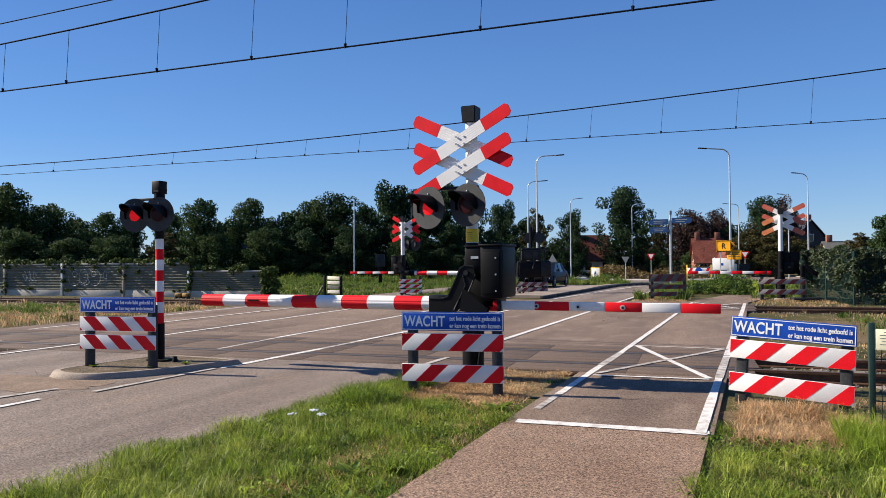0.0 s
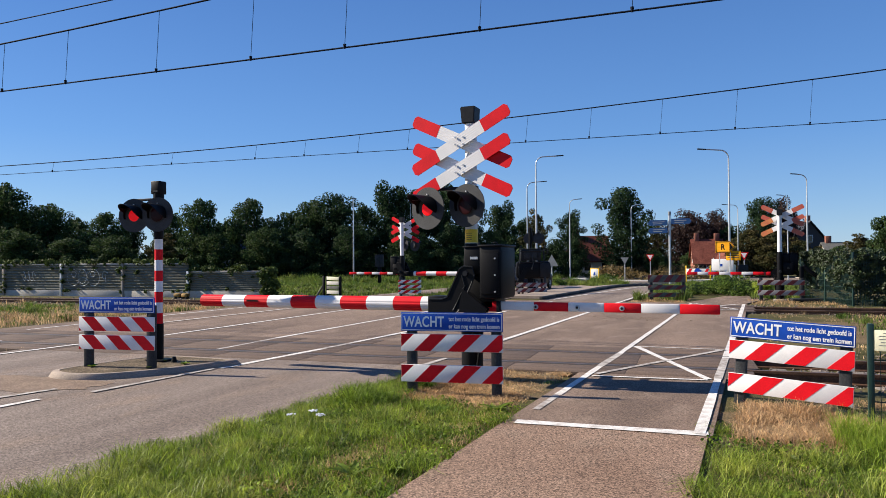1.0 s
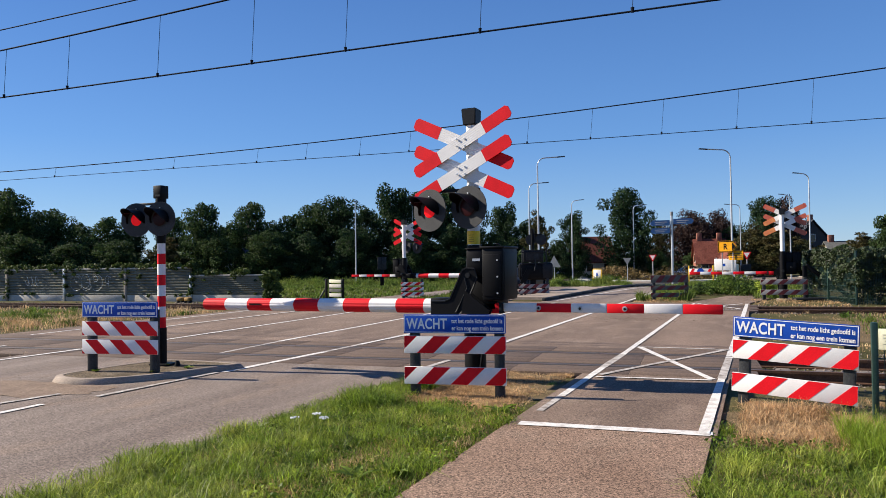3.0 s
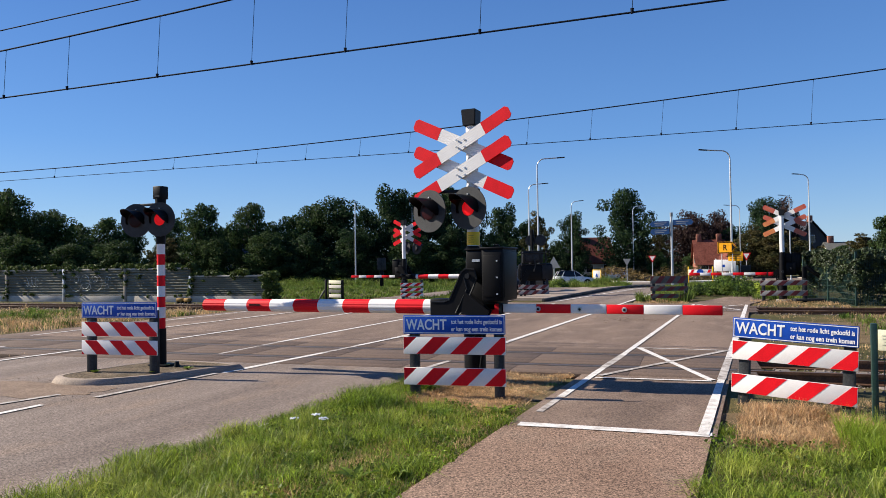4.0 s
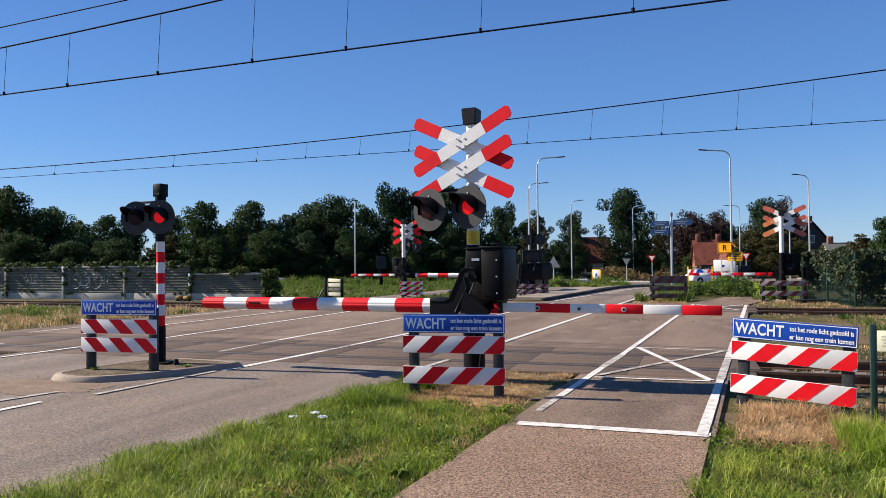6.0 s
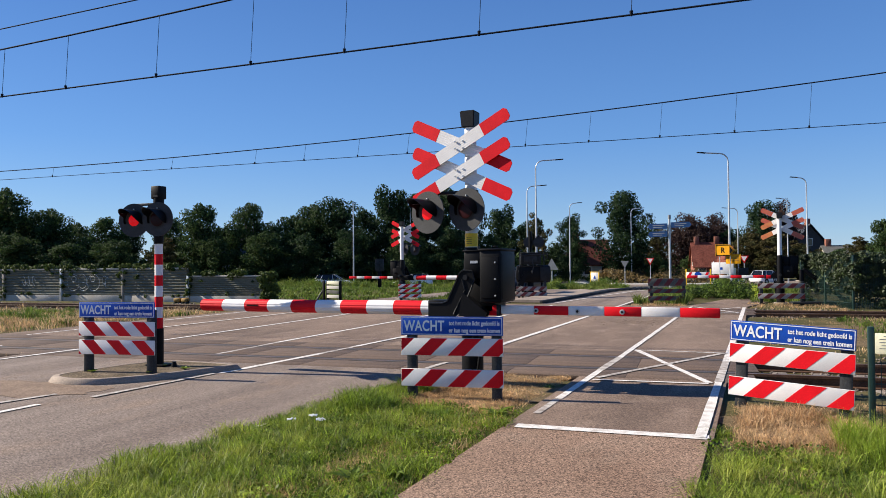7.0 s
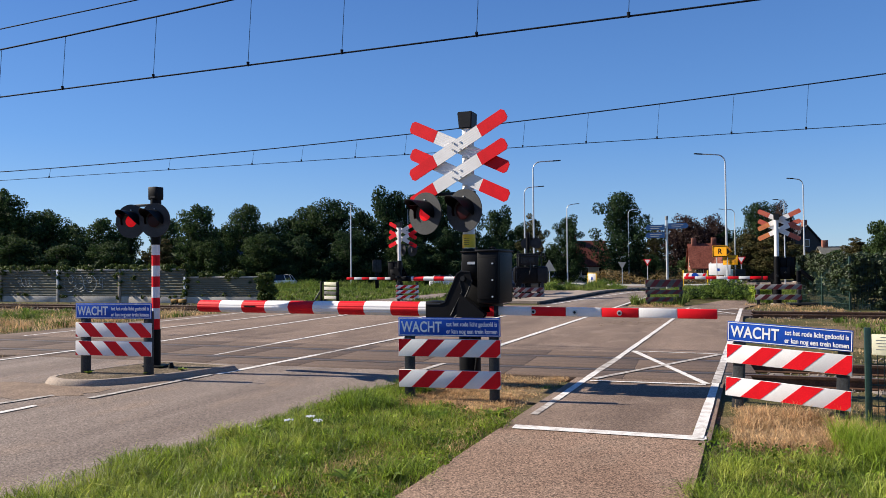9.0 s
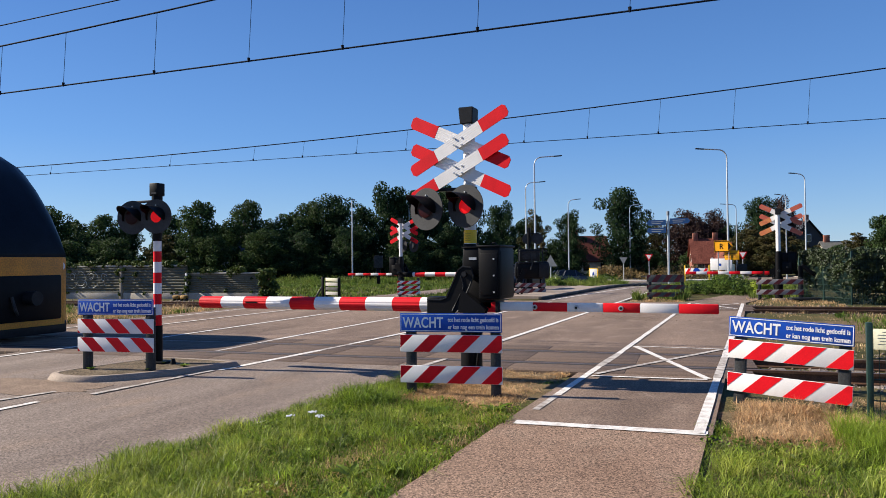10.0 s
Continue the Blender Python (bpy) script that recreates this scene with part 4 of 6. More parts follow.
def plant():
    """The row of trees behind the noise wall and round the roundabout: across, ahead, height, kind, width."""
    rnd = random.Random(4)
    # mostly light leaves on the left: sunlight and haze put into the leaf colour
    rows = (
            (-60.2, 95, 12.3, 2, 4.8), (-53.2, 90, 12.2, 2, 3.3), (-56.1, 100, 10.0, 0, 2.7), (-48.8, 92, 9.9, 2, 3.0), (-50.5, 102, 8.9, 2, 2.7), (-41.1, 90, 8.7, 2, 2.8), (-41.2, 97, 7.7, 0, 2.2), (-37.2, 100, 9.6, 2, 2.7),
            (-28.7, 87, 10.1, 2, 2.8), (-30.0, 102, 8.2, 2, 2.0), (-23.8, 90, 10.4, 2, 2.9), (-24.8, 108, 9.0, 1, 2.5), (-18.1, 90, 8.8, 2, 2.9), (-15.9, 92, 10.3, 2, 3.2), (-12.6, 90, 11.1, 5, 3.3), (-10.4, 97, 10.3, 1, 2.6),
            (-6.5, 90, 12.2, 0, 3.3), (-3.5, 92, 11.8, 5, 3.2), (0.4, 95, 12.8, 1, 3.3), (4.2, 100, 10.9, 0, 2.3), (9.1, 108, 11.1, 0, 2.9), (12.3, 113, 9.0, 1, 2.2), (-20.3, 84, 6.5, 2, 2.6), (-26.1, 84, 5.9, 2, 2.3),
            (-10.6, 84, 6.5, 0, 2.9), (-4.1, 84, 6.5, 2, 2.6), (-15.8, 84, 6.2, 0, 2.6), (-37.7, 84, 5.5, 2, 2.6), (-42.9, 84, 5.1, 2, 2.9), (-48.7, 84, 6.1, 2, 2.9), (-31.9, 84, 5.5, 4, 1.9), (1.1, 87, 6.9, 0, 2.7),
            (6.1, 92, 6.4, 2, 2.1), (13.3, 104, 9.5, 4, 1.8), (17.2, 98, 9.2, 1, 2.3), (23.2, 110, 5.4, 2, 1.9), (24.8, 100, 12.7, 5, 3.7), (30.5, 104, 7.5, 4, 2.0), (27.8, 96, 3.8, 2, 1.5), (40.2, 120, 10.4, 3, 4.2),
            (45.9, 124, 10.6, 3, 3.3), (38.9, 112, 4.0, 2, 2.6), (44.9, 104, 11.4, 5, 2.8), (49.0, 106, 11.2, 3, 2.4), (42.0, 100, 6.9, 4, 2.7), (43.4, 96, 6.7, 4, 2.6), (48.5, 100, 5.3, 4, 2.3), (53.1, 88, 7.6, 2, 2.0),
            (52.4, 92, 5.4, 4, 2.5), (56.5, 90, 6.6, 4, 3.1), (52.1, 96, 4.2, 2, 2.2), (16.9, 112, 5.0, 0, 2.6), (30.9, 116, 5.9, 0, 3.1), (45.9, 118, 7.7, 1, 2.7))
    for k, (x, d, h, kind, w) in enumerate(rows):
        src = TREES[kind]
        base, wide = ((9.0, 3.6), (10.0, 3.4), (8.0, 3.3), (9.0, 4.6), (8.5, 2.4), (10.5, 4.0))[kind]
        q = copy_thing(src, Matrix())
        q.matrix_basis = spot(x, d, rnd.uniform(0, 360)) @ Matrix.Diagonal((w * 1.15 / wide, w * 1.15 / wide, h / base * 0.985, 1))
        if kind == 3:
            q["label"] = "dark purple-leaved beech tree by the roundabout"
        elif kind == 4:
            q["label"] = "olive green tree with browning leaves"
    for t in TREES:
        for c in list(t.children):
            bpy.data.objects.remove(c)
        bpy.data.objects.remove(t)


plant()


def build_wood():
    """The dark undergrowth below the trees, too dense to count."""
    rnd = np.random.default_rng(11)
    cs, ss = [], []
    for k in range(420):
        x = rnd.uniform(-68, 12)
        d = rnd.uniform(86, 98)
        px, py = at(x, d)
        cs.append((px, py, float(drop(py)) + rnd.uniform(0.4, 3.2)))
        ss.append(rnd.uniform(1.0, 2.1))
    # light leaves here as well, to stand in for haze over the shaded parts
    v, f = leaf_cloud(rnd, np.array(cs), ss, 40000, 0.24)
    tagged(quick_mesh("undergrowth", v, f, LEAF2), "dense dark green undergrowth below the trees", "undergrowth", kind="stuff")
    cs, ss = [], []
    for k in range(220):
        x = rnd.uniform(24, 66)
        d = rnd.uniform(116, 130)
        px, py = at(x, d)
        cs.append((px, py, float(drop(py)) + rnd.uniform(0.3, 2.6)))
        ss.append(rnd.uniform(0.9, 1.9))
    v, f = leaf_cloud(rnd, np.array(cs), ss, 16000, 0.26)
    tagged(quick_mesh("far_hedge", v, f, LEAF2), "green garden hedges before far houses", "hedge", kind="stuff")


build_wood()


# ---- grass ----
def blades(name, material, label, areas, seed, lean=0.35, category="grass"):
    """areas: x0, x1, y0, y1, count, height, width, clump. Grass blades of three triangles."""
    rnd = np.random.default_rng(seed)
    vs, fs, n0 = [], [], 0
    for x0, x1, y0, y1, count, high, wide, clump in areas:
        x, y = rnd.uniform(x0, x1, count), rnd.uniform(y0, y1, count)
        if clump:
            k = max(3, int((x1 - x0) * (y1 - y0) * clump))
            ci = rnd.integers(0, k, count)
            cx, cy = rnd.uniform(x0, x1, k), rnd.uniform(y0, y1, k)
            ch = rnd.uniform(0.45, 1.35, k)
            loose = rnd.random(count) < 0.4
            x = np.where(loose, x, cx[ci] + rnd.normal(size=count) * 0.09 * (1 + high))
            y = np.where(loose, y, cy[ci] + rnd.normal(size=count) * 0.09 * (1 + high))
            hh = np.where(loose, rnd.uniform(0.25, 0.8, count), ch[ci] * rnd.uniform(0.5, 1.1, count)) * high
        else:
            hh = rnd.uniform(0.4, 1.15, count) * high
        ok = (x > x0 - 0.08) & (x < x1 + 0.06) & (y > y0 - 0.3) & (y < y1 + 0.2)
        x, y, hh = x[ok], y[ok], hh[ok]
        m = len(x)
        z = drop(y) - 0.045 + slope_right(x, y)
        a = rnd.uniform(0, 2 * np.pi, m)
        b = rnd.uniform(0, 2 * np.pi, m)
        w = wide * rnd.uniform(0.6, 1.3, m)
        ux, uy = np.cos(a) * w / 2, np.sin(a) * w / 2
        le = hh * rnd.uniform(0.1, 1.0, m) * lean * 2
        dx, dy = np.cos(b) * le, np.sin(b) * le
        p = np.stack([x, y, z], -1)
        side = np.stack([ux, uy, np.zeros(m)], -1)
        mid = p + np.stack([dx * 0.35, dy * 0.35, hh * 0.6], -1)
        tip = p + np.stack([dx, dy, hh * np.sqrt(np.maximum(0.15, 1 - (le / np.maximum(hh, 1e-3)) ** 2 * 0.5))], -1)
        vs.append(np.stack([p - side, p + side, mid - side * 0.8, mid + side * 0.8, tip], 1).reshape(-1, 3))
        i = n0 + np.arange(m)[:, None] * 5
        fs.append(np.concatenate([i + np.array([[0, 1, 3]]), i + np.array([[0, 3, 2]]), i + np.array([[2, 3, 4]])], 0))
        n0 += 5 * m
    ob = quick_mesh(name, np.concatenate(vs), np.concatenate(fs), material)
    return tagged(ob, label, category, kind="stuff")


blades("verge_grass", GRASS, "green grass on the verges beside the path", (
    (-4.7, -2.45, -6.0, 2.6, 7000, 0.14, 0.012, 5), (-0.4, 4.2, -6.0, 3.4, 12000, 0.14, 0.012, 5), (-4.78, -2.44, 2.6, 8.0, 44000, 0.15, 0.0065, 9), (-5.15, -4.6, 2.4, 5.3, 7000, 0.14, 0.006, 9), (-4.98, -4.6, 5.2, 8.4, 5000, 0.13, 0.006, 9), (-4.85, -4.3, 2.6, 8.6, 7000, 0.15, 0.006, 9), (-2.8, -2.38, 3.0, 8.3, 5200, 0.05, 0.006, 9), (-4.7, -4.0, 7.6, 9.1, 7000, 0.24, 0.006, 6),
    (-0.42, 3.6, 3.4, 7.15, 36000, 0.15, 0.0065, 8), (0.75, 3.2, 7.0, 7.9, 6000, 0.2, 0.006, 6), (-0.5, -0.25, 6.4, 8.2, 900, 0.08, 0.006, 6), (-3.1, -2.45, 8.0, 10.0, 2200, 0.04, 0.007, 6)), 21, 0.8)
blades("verge_grass", GRASS_PALE, "sunlit yellow-green grass tufts on the verges", (
    (-4.75, -2.6, 2.6, 8.0, 13000, 0.22, 0.006, 2.5), (-5.0, -3.6, 2.6, 6.0, 6000, 0.2, 0.006, 4), (-0.35, 3.6, 3.4, 7.2, 12000, 0.21, 0.006, 2.5)), 28, 0.9)
blades("dry_verge_grass", STRAW, "dry straw-coloured mown grass round the fences", (
    (-4.65, -2.6, 7.7, 11.0, 26000, 0.07, 0.006, 9), (-4.3, -2.7, 7.8, 9.6, 22000, 0.085, 0.007, 7), (-0.2, 2.2, 7.3, 9.3, 13000, 0.12, 0.006, 6), (0.3, 2.6, 9.3, 10.2, 2500, 0.07, 0.006, 4), (-0.15, 1.1, 7.3, 9.0, 9000, 0.16, 0.006, 7), (-4.7, -2.5, 2.8, 8.0, 9500, 0.10, 0.005, 5), (-3.5, -2.5, 4.6, 7.8, 9500, 0.075, 0.006, 6),
    (0, 3.6, 3.4, 7.2, 6000, 0.11, 0.005, 5)), 22, 0.9)


def build_clover():
    """Low broad leaves between the grass."""
    rnd = np.random.default_rng(29)
    for label, mt, n, leaf, top in (("low clover and plantain leaves in the verge", GRASS, 9000, 0.02, 0.055), ("dark low leaves in the verge turf", CLOVER, 12000, 0.017, 0.04)):
        vs, fs = [], []
        for x0, x1, y0, y1, share in ((-4.75, -2.45, 2.8, 8.3, 0.55), (-0.38, 3.4, 3.4, 7.3, 0.45)):
            k = 70
            cx, cy = rnd.uniform(x0 + 0.1, x1 - 0.1, k), rnd.uniform(y0, y1, k)
            cs = np.stack([cx, cy, -0.03 + slope_right(cx, cy) + rnd.uniform(0, top, k)], -1)
            v, f = leaf_cloud(rnd, cs, rnd.uniform(0.09, 0.26, k), int(n * share), leaf, 0.22)
            fs.append(f + sum(len(q) for q in vs))
            vs.append(v)
        tagged(quick_mesh("clover", np.concatenate(vs), np.concatenate(fs), mt), label, "plants", kind="stuff")


build_clover()
blades("trackside_grass", STRAW, "tall dry grass between the railway tracks", (
    (-55, -18.2, 13.4, 22.0, 9000, 0.2, 0.014, 1.2), (-21, -18.0, 13.2, 22.0, 3500, 0.32, 0.012, 2), (0.2, 14, 14.2, 25.2, 6000, 0.10, 0.012, 1.5), (-40, -13.3, 7.5, 10.2, 9000, 0.12, 0.012, 3)), 23, 0.5)
blades("trackside_grass", GRASS2, "green grass patches between the railway tracks", (
    (-55, -18.4, 14.0, 21.0, 28000, 0.22, 0.022, 1.0), (2.2, 14, 15.5, 24.2, 12000, 0.22, 0.02, 1.0)), 24, 0.5)
blades("meadow_grass", GRASS2, "rough green meadow grass beyond the railway", (
    (-42, -17.3, 31.0, 60, 46000, 0.27, 0.045, 0.6), (-44, -9.5, 56, 61, 26000, 0.85, 0.05, 1.0), (-14.8, -13.3, 30.5, 56, 6000, 0.35, 0.04, 1.0), (-4.5, -2.6, 31.0, 56, 9000, 0.42, 0.035, 1.0), (-0.2, 2.2, 32.8, 60, 9000, 0.5, 0.035, 1.0),
    (-60, 40, 60, 70, 12000, 0.3, 0.06, 0.3), (-9.6, -8.6, 44, 58, 3600, 0.4, 0.04, 1)), 25, 0.45)
blades("trackside_grass", STRAW, "dry grass along the far path edge", ((-4.6, -2.5, 29.6, 33, 2200, 0.12, 0.014, 2), (-0.2, 3, 28.4, 33, 1400, 0.14, 0.014, 2)), 26, 0.5)


SAND_GRIT = mat("pale_grit", (0.22, 0.165, 0.125), 0.95, 0, 0.3, 3, 50, 0, spec=0.1)


def build_ballast():
    """Loose track stones, joined as stuff."""
    rnd = np.random.default_rng(31)
    base = np.array([(1, 0, 0), (-1, 0, 0), (0, 1, 0), (0, -1, 0), (0, 0, 1), (0, 0, -1)], float)
    tri = np.array([(0, 2, 4), (2, 1, 4), (1, 3, 4), (3, 0, 4), (2, 0, 5), (1, 2, 5), (3, 1, 5), (0, 3, 5)])
    for c, areas in ((12.4, ((-0.2, 9, 9000, 0.028), (-40, -17.9, 9000, 0.04))), (26.4, ((-0.1, 14, 5000, 0.045), (-55, -18, 7000, 0.06)))):
        vs, fs, n0 = [], [], 0
        for x0, x1, count, size in areas:
            x = rnd.uniform(x0, x1, count)
            o = rnd.uniform(-2.0, 2.0, count)
            z = -0.19 + np.where(np.abs(o) > 1.4, (np.abs(o) - 1.4) * 0.22, 0) + rnd.uniform(-0.02, 0.03, count)
            p = np.stack([x, c + 0.08 * (x + 4) + o, z], -1)
            s = size * rnd.uniform(0.5, 1.3, (count, 1, 3))
            v = base[None] * s * rnd.uniform(0.7, 1.2, (count, 6, 1))
            a = rnd.uniform(0, 6.28, count)
            ca, sa = np.cos(a)[:, None], np.sin(a)[:, None]
            v = np.stack([v[..., 0] * ca - v[..., 1] * sa, v[..., 0] * sa + v[..., 1] * ca, v[..., 2] + v[..., 0] * 0.3], -1)
            vs.append((v + p[:, None]).reshape(-1, 3))
            fs.append((n0 + np.arange(count)[:, None, None] * 6 + tri[None]).reshape(-1, 3))
            n0 += 6 * count
        tagged(quick_mesh("ballast", np.concatenate(vs), np.concatenate(fs), BALLAST), "brown broken track ballast stones", "ballast", kind="stuff")
    x, y = rnd.normal(size=260) * 0.6 - 3.2, rnd.normal(size=260) * 0.5 + 21.3
    s = rnd.uniform(0.006, 0.03, (260, 1, 1))
    v = base[None] * s * np.array((1, 1, 0.4)) + np.stack([x, y, np.full(260, 0.003)], -1)[:, None]
    f = (np.arange(260)[:, None, None] * 6 + tri[None]).reshape(-1, 3)
    tagged(quick_mesh("loose_grit", v.reshape(-1, 3), f, SAND_GRIT), "pale loose grit scattered on the crossing", "gravel", kind="stuff")
    count = 1500
    x, y = rnd.uniform(-11.2, -7.9, count), rnd.uniform(6.2, 8.6, count)
    keep = rnd.random(count) < np.exp(-((x + 9.6) / 1.1) ** 2 - ((y - 7.4) / 0.6) ** 2)
    x, y = x[keep], y[keep]
    s = rnd.uniform(0.003, 0.008, (len(x), 1, 1))
    v = base[None] * s + np.stack([x, y, np.full(len(x), 0.004)], -1)[:, None]
    f = (np.arange(len(x))[:, None, None] * 6 + tri[None]).reshape(-1, 3)
    tagged(quick_mesh("loose_grit", v.reshape(-1, 3), f, SAND_GRIT), "loose grit swept against the island", "gravel", kind="stuff")


build_ballast()


# ---- ivy on the noise wall and on the railway fence ----
def build_ivy():
    rnd = np.random.default_rng(41)
    cs, ss = [], []
    for a, b, h in BAYS:
        for k in range(26):
            x = rnd.uniform(a, b)
            cs.append((x, WALL_Y(x) + rnd.uniform(-0.05, 0.15), h + rnd.uniform(-0.03, 0.16)))
            ss.append(rnd.uniform(0.10, 0.24))
        for k in range(9):
            x = a + rnd.normal() * 0.12
            cs.append((x, WALL_Y(x) - 0.1, rnd.uniform(0.1, h)))
            ss.append(rnd.uniform(0.06, 0.13))
        for k in range(7):
            x = rnd.uniform(a, b)
            cs.append((x, WALL_Y(x) - 0.07, h - abs(rnd.normal()) * 0.3))
            ss.append(rnd.uniform(0.06, 0.13))
        for k in range(5):
            x = rnd.uniform(a, b)
            cs.append((x, WALL_Y(x) - 0.09, 0.3 + rnd.normal() * 0.05))
            ss.append(rnd.uniform(0.05, 0.1))
    e = BAYS[-1][1]
    for k in range(40):
        cs.append((e + rnd.uniform(-0.2, 0.45), WALL_Y(e) - rnd.uniform(-0.1, 0.25), rnd.uniform(0.0, 1.3)))
        ss.append(rnd.uniform(0.15, 0.28))
    v, f = leaf_cloud(rnd, np.array(cs), ss, 26000, 0.062)
    tagged(quick_mesh("ivy", v, f, IVY), "dark green ivy growing over the noise wall", "ivy", kind="stuff")


build_ivy()


def build_graffiti():
    g = thing("graffiti", "pale sprayed rounded tag shapes on the noise wall", "graffiti")
    a = BAYS[7][0] + 0.3
    for cx, cz, rx, rz, part_of in ((0.45, 0.92, 0.42, 0.42, 0.8), (1.05, 0.98, 0.3, 0.36, 1), (1.1, 0.72, 0.34, 0.2, 1), (1.75, 0.92, 0.42, 0.42, 1), (1.7, 1.1, 0.16, 0.14, 1), (0.5, 1.1, 0.16, 0.15, 1), (2.45, 1.05, 0.14, 0.2, 0.7), (2.6, 0.9, 0.1, 0.3, 0.5)):
        pts = [(a + cx + rx * math.cos(t), WALL_Y(a + cx) - 0.055, cz + rz * math.sin(t)) for t in [2 * math.pi * part_of * k / 22 + 0.8 for k in range(23)]]
        part("sprayed_line", tube(pts, 0.012, 4), SPRAY, g, sharp=0)
    a = BAYS[6][0] + 1.3
    for k in range(4):
        pts = [(a + 0.3 * k + 0.2 * math.sin(2.2 * t + k), WALL_Y(a) - 0.055, 1.0 + 0.25 * math.cos(3 * t + k)) for t in [j / 5 for j in range(9)]]
        part("sprayed_line", tube(pts, 0.009, 4), SPRAY, g, sharp=0)


build_graffiti()


def build_mesh_fence(p0, p1, high, label, bar=0.012, step=0.05, z0=-0.1, posts=2.5):
    """A green double-bar fence; returns nothing."""
    t = thing("mesh_fence", label, "fence", "green mesh fences")
    d = Vector((p1[0] - p0[0], p1[1] - p0[1], 0))
    ln = d.length
    d.normalize()
    o = Vector((p0[0], p0[1], z0))
    n = max(1, round(ln / posts))
    for k in range(n + 1):
        q = o + d * (ln * k / n)
        part("post", box(0.06, 0.06, high + 0.08, Matrix.Translation(q) @ Matrix.Rotation(math.atan2(d.y, d.x), 4, "Z"), 0.006), GREEN_STEEL, t)
    bars = bmesh.new()
    for k in range(int(ln / step)):
        q = o + d * (step * (k + 0.5))
        box(bar, bar, high, Matrix.Translation(q), 0, bars)
    ob = tagged(part("bar_mesh", bars, GREEN_STEEL, t, sharp=0), kind="stuff")
    k = 0.06
    while k < high:
        part("cross_bar", tube([o + Vector((0, 0, k)), o + d * ln + Vector((0, 0, k))], 0.008, 5), GREEN_STEEL, t, sharp=0)
        k += 0.22
    return t


build_mesh_fence((1.12, 8.9), (5.5, 9.1), 1.02, "green wire mesh fence beside the path", posts=2.2, step=0.06, z0=-0.12, bar=0.007)
build_mesh_fence((1.75, 33.2), (3.2, 29.4), 1.9, "dark green bar fence behind the far mast")
build_mesh_fence((3.2, 29.4), (14, 30.2), 1.9, "dark green bar fence grown over with ivy")
nt = thing("notice_plate", "small cream notice plate on the wire fence", "sign", m=pose(1.36, 8.84, 0.70, 0, 0, -8))
plate = part("plate", box(0.42, 0.012, 0.22, None, 0.01), CREAM, nt)
for k, w in enumerate((0.22, 0.3, 0.3, 0.26, 0.3)):
    part("print_bar", box(w, 0.002, 0.005, pose(-0.02, -0.0075, 0.185 - k * 0.032)), SIGN_BACK, plate, sharp=0)


def build_hedge():
    rnd = np.random.default_rng(43)

    def line(x):
        return 33.2 - (x - 1.75) * 2.62 if x < 3.2 else 29.4 + 0.07 * (x - 3.2)
    # the rear layer's dark colour stands for the shade behind the bars
    for label, mt, count, n, y0, y1, front in (("dense ivy behind the bar fence, shade put into its colour", IVY_DARK, 260, 14000, 0.35, 0.9, False), ("glossy ivy hanging over the bar fence", IVY_DARK, 420, 42000, -0.12, 0.25, True)):
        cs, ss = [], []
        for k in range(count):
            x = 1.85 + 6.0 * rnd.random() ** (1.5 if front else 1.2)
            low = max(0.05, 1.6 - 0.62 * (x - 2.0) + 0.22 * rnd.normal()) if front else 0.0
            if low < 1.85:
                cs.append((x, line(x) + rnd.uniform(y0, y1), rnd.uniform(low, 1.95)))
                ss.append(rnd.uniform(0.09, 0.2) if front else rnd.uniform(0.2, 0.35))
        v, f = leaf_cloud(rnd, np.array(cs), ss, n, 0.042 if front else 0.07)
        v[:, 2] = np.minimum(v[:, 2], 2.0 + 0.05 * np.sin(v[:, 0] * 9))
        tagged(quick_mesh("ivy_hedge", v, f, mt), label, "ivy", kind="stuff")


build_hedge()


def build_shrub(m, size, material, label, seed, count=900, leaf=0.06, name="shrub"):
    rnd = np.random.default_rng(seed)
    t = thing(name, label, "shrub", m=m)
    st = bmesh.new()
    cs, ss = [], []
    for k in range(9):
        a = rnd.uniform(0, 6.28)
        e = (math.cos(a) * size * 0.6 * rnd.random(), math.sin(a) * size * 0.6 * rnd.random(), size * rnd.uniform(0.4, 0.9))
        tube([(0, 0, -0.05), e], 0.012, 5, st, 0, 0.004)
        cs.append(e)
        ss.append(size * rnd.uniform(0.2, 0.4))
    part("stems", st, BARK, t)
    v, f = leaf_cloud(rnd, np.array(cs), ss, count, leaf)
    quick_mesh("foliage", v, f, material, t)
    return t


FERN = mat("bright_feathery_leaves", (0.22, 0.32, 0.025), 0.6, 0, 0.3, 3, 10, 0, other=(0.36, 0.42, 0.05), thin=0.45, per=0.4)
BLOOM = mat("rusty_flower_border", (0.10, 0.082, 0.03), 0.6, 0, 0.3, 1, 10, 0, other=(0.25, 0.155, 0.045), thin=0.3, per=0.5)
blades("feathery_weed", FERN, "bright yellow-green feathery weeds at the fence", ((0.75, 1.15, 7.2, 7.9, 2600, 0.34, 0.004, 9), (1.1, 2.2, 7.0, 7.9, 5200, 0.32, 0.004, 6)), 27, 0.4, "plant")
build_shrub(pose(0.25, 34.0, 0.0), 0.6, FERN, "yellow flowering weed beside the far mast", 53, 900, 0.05)


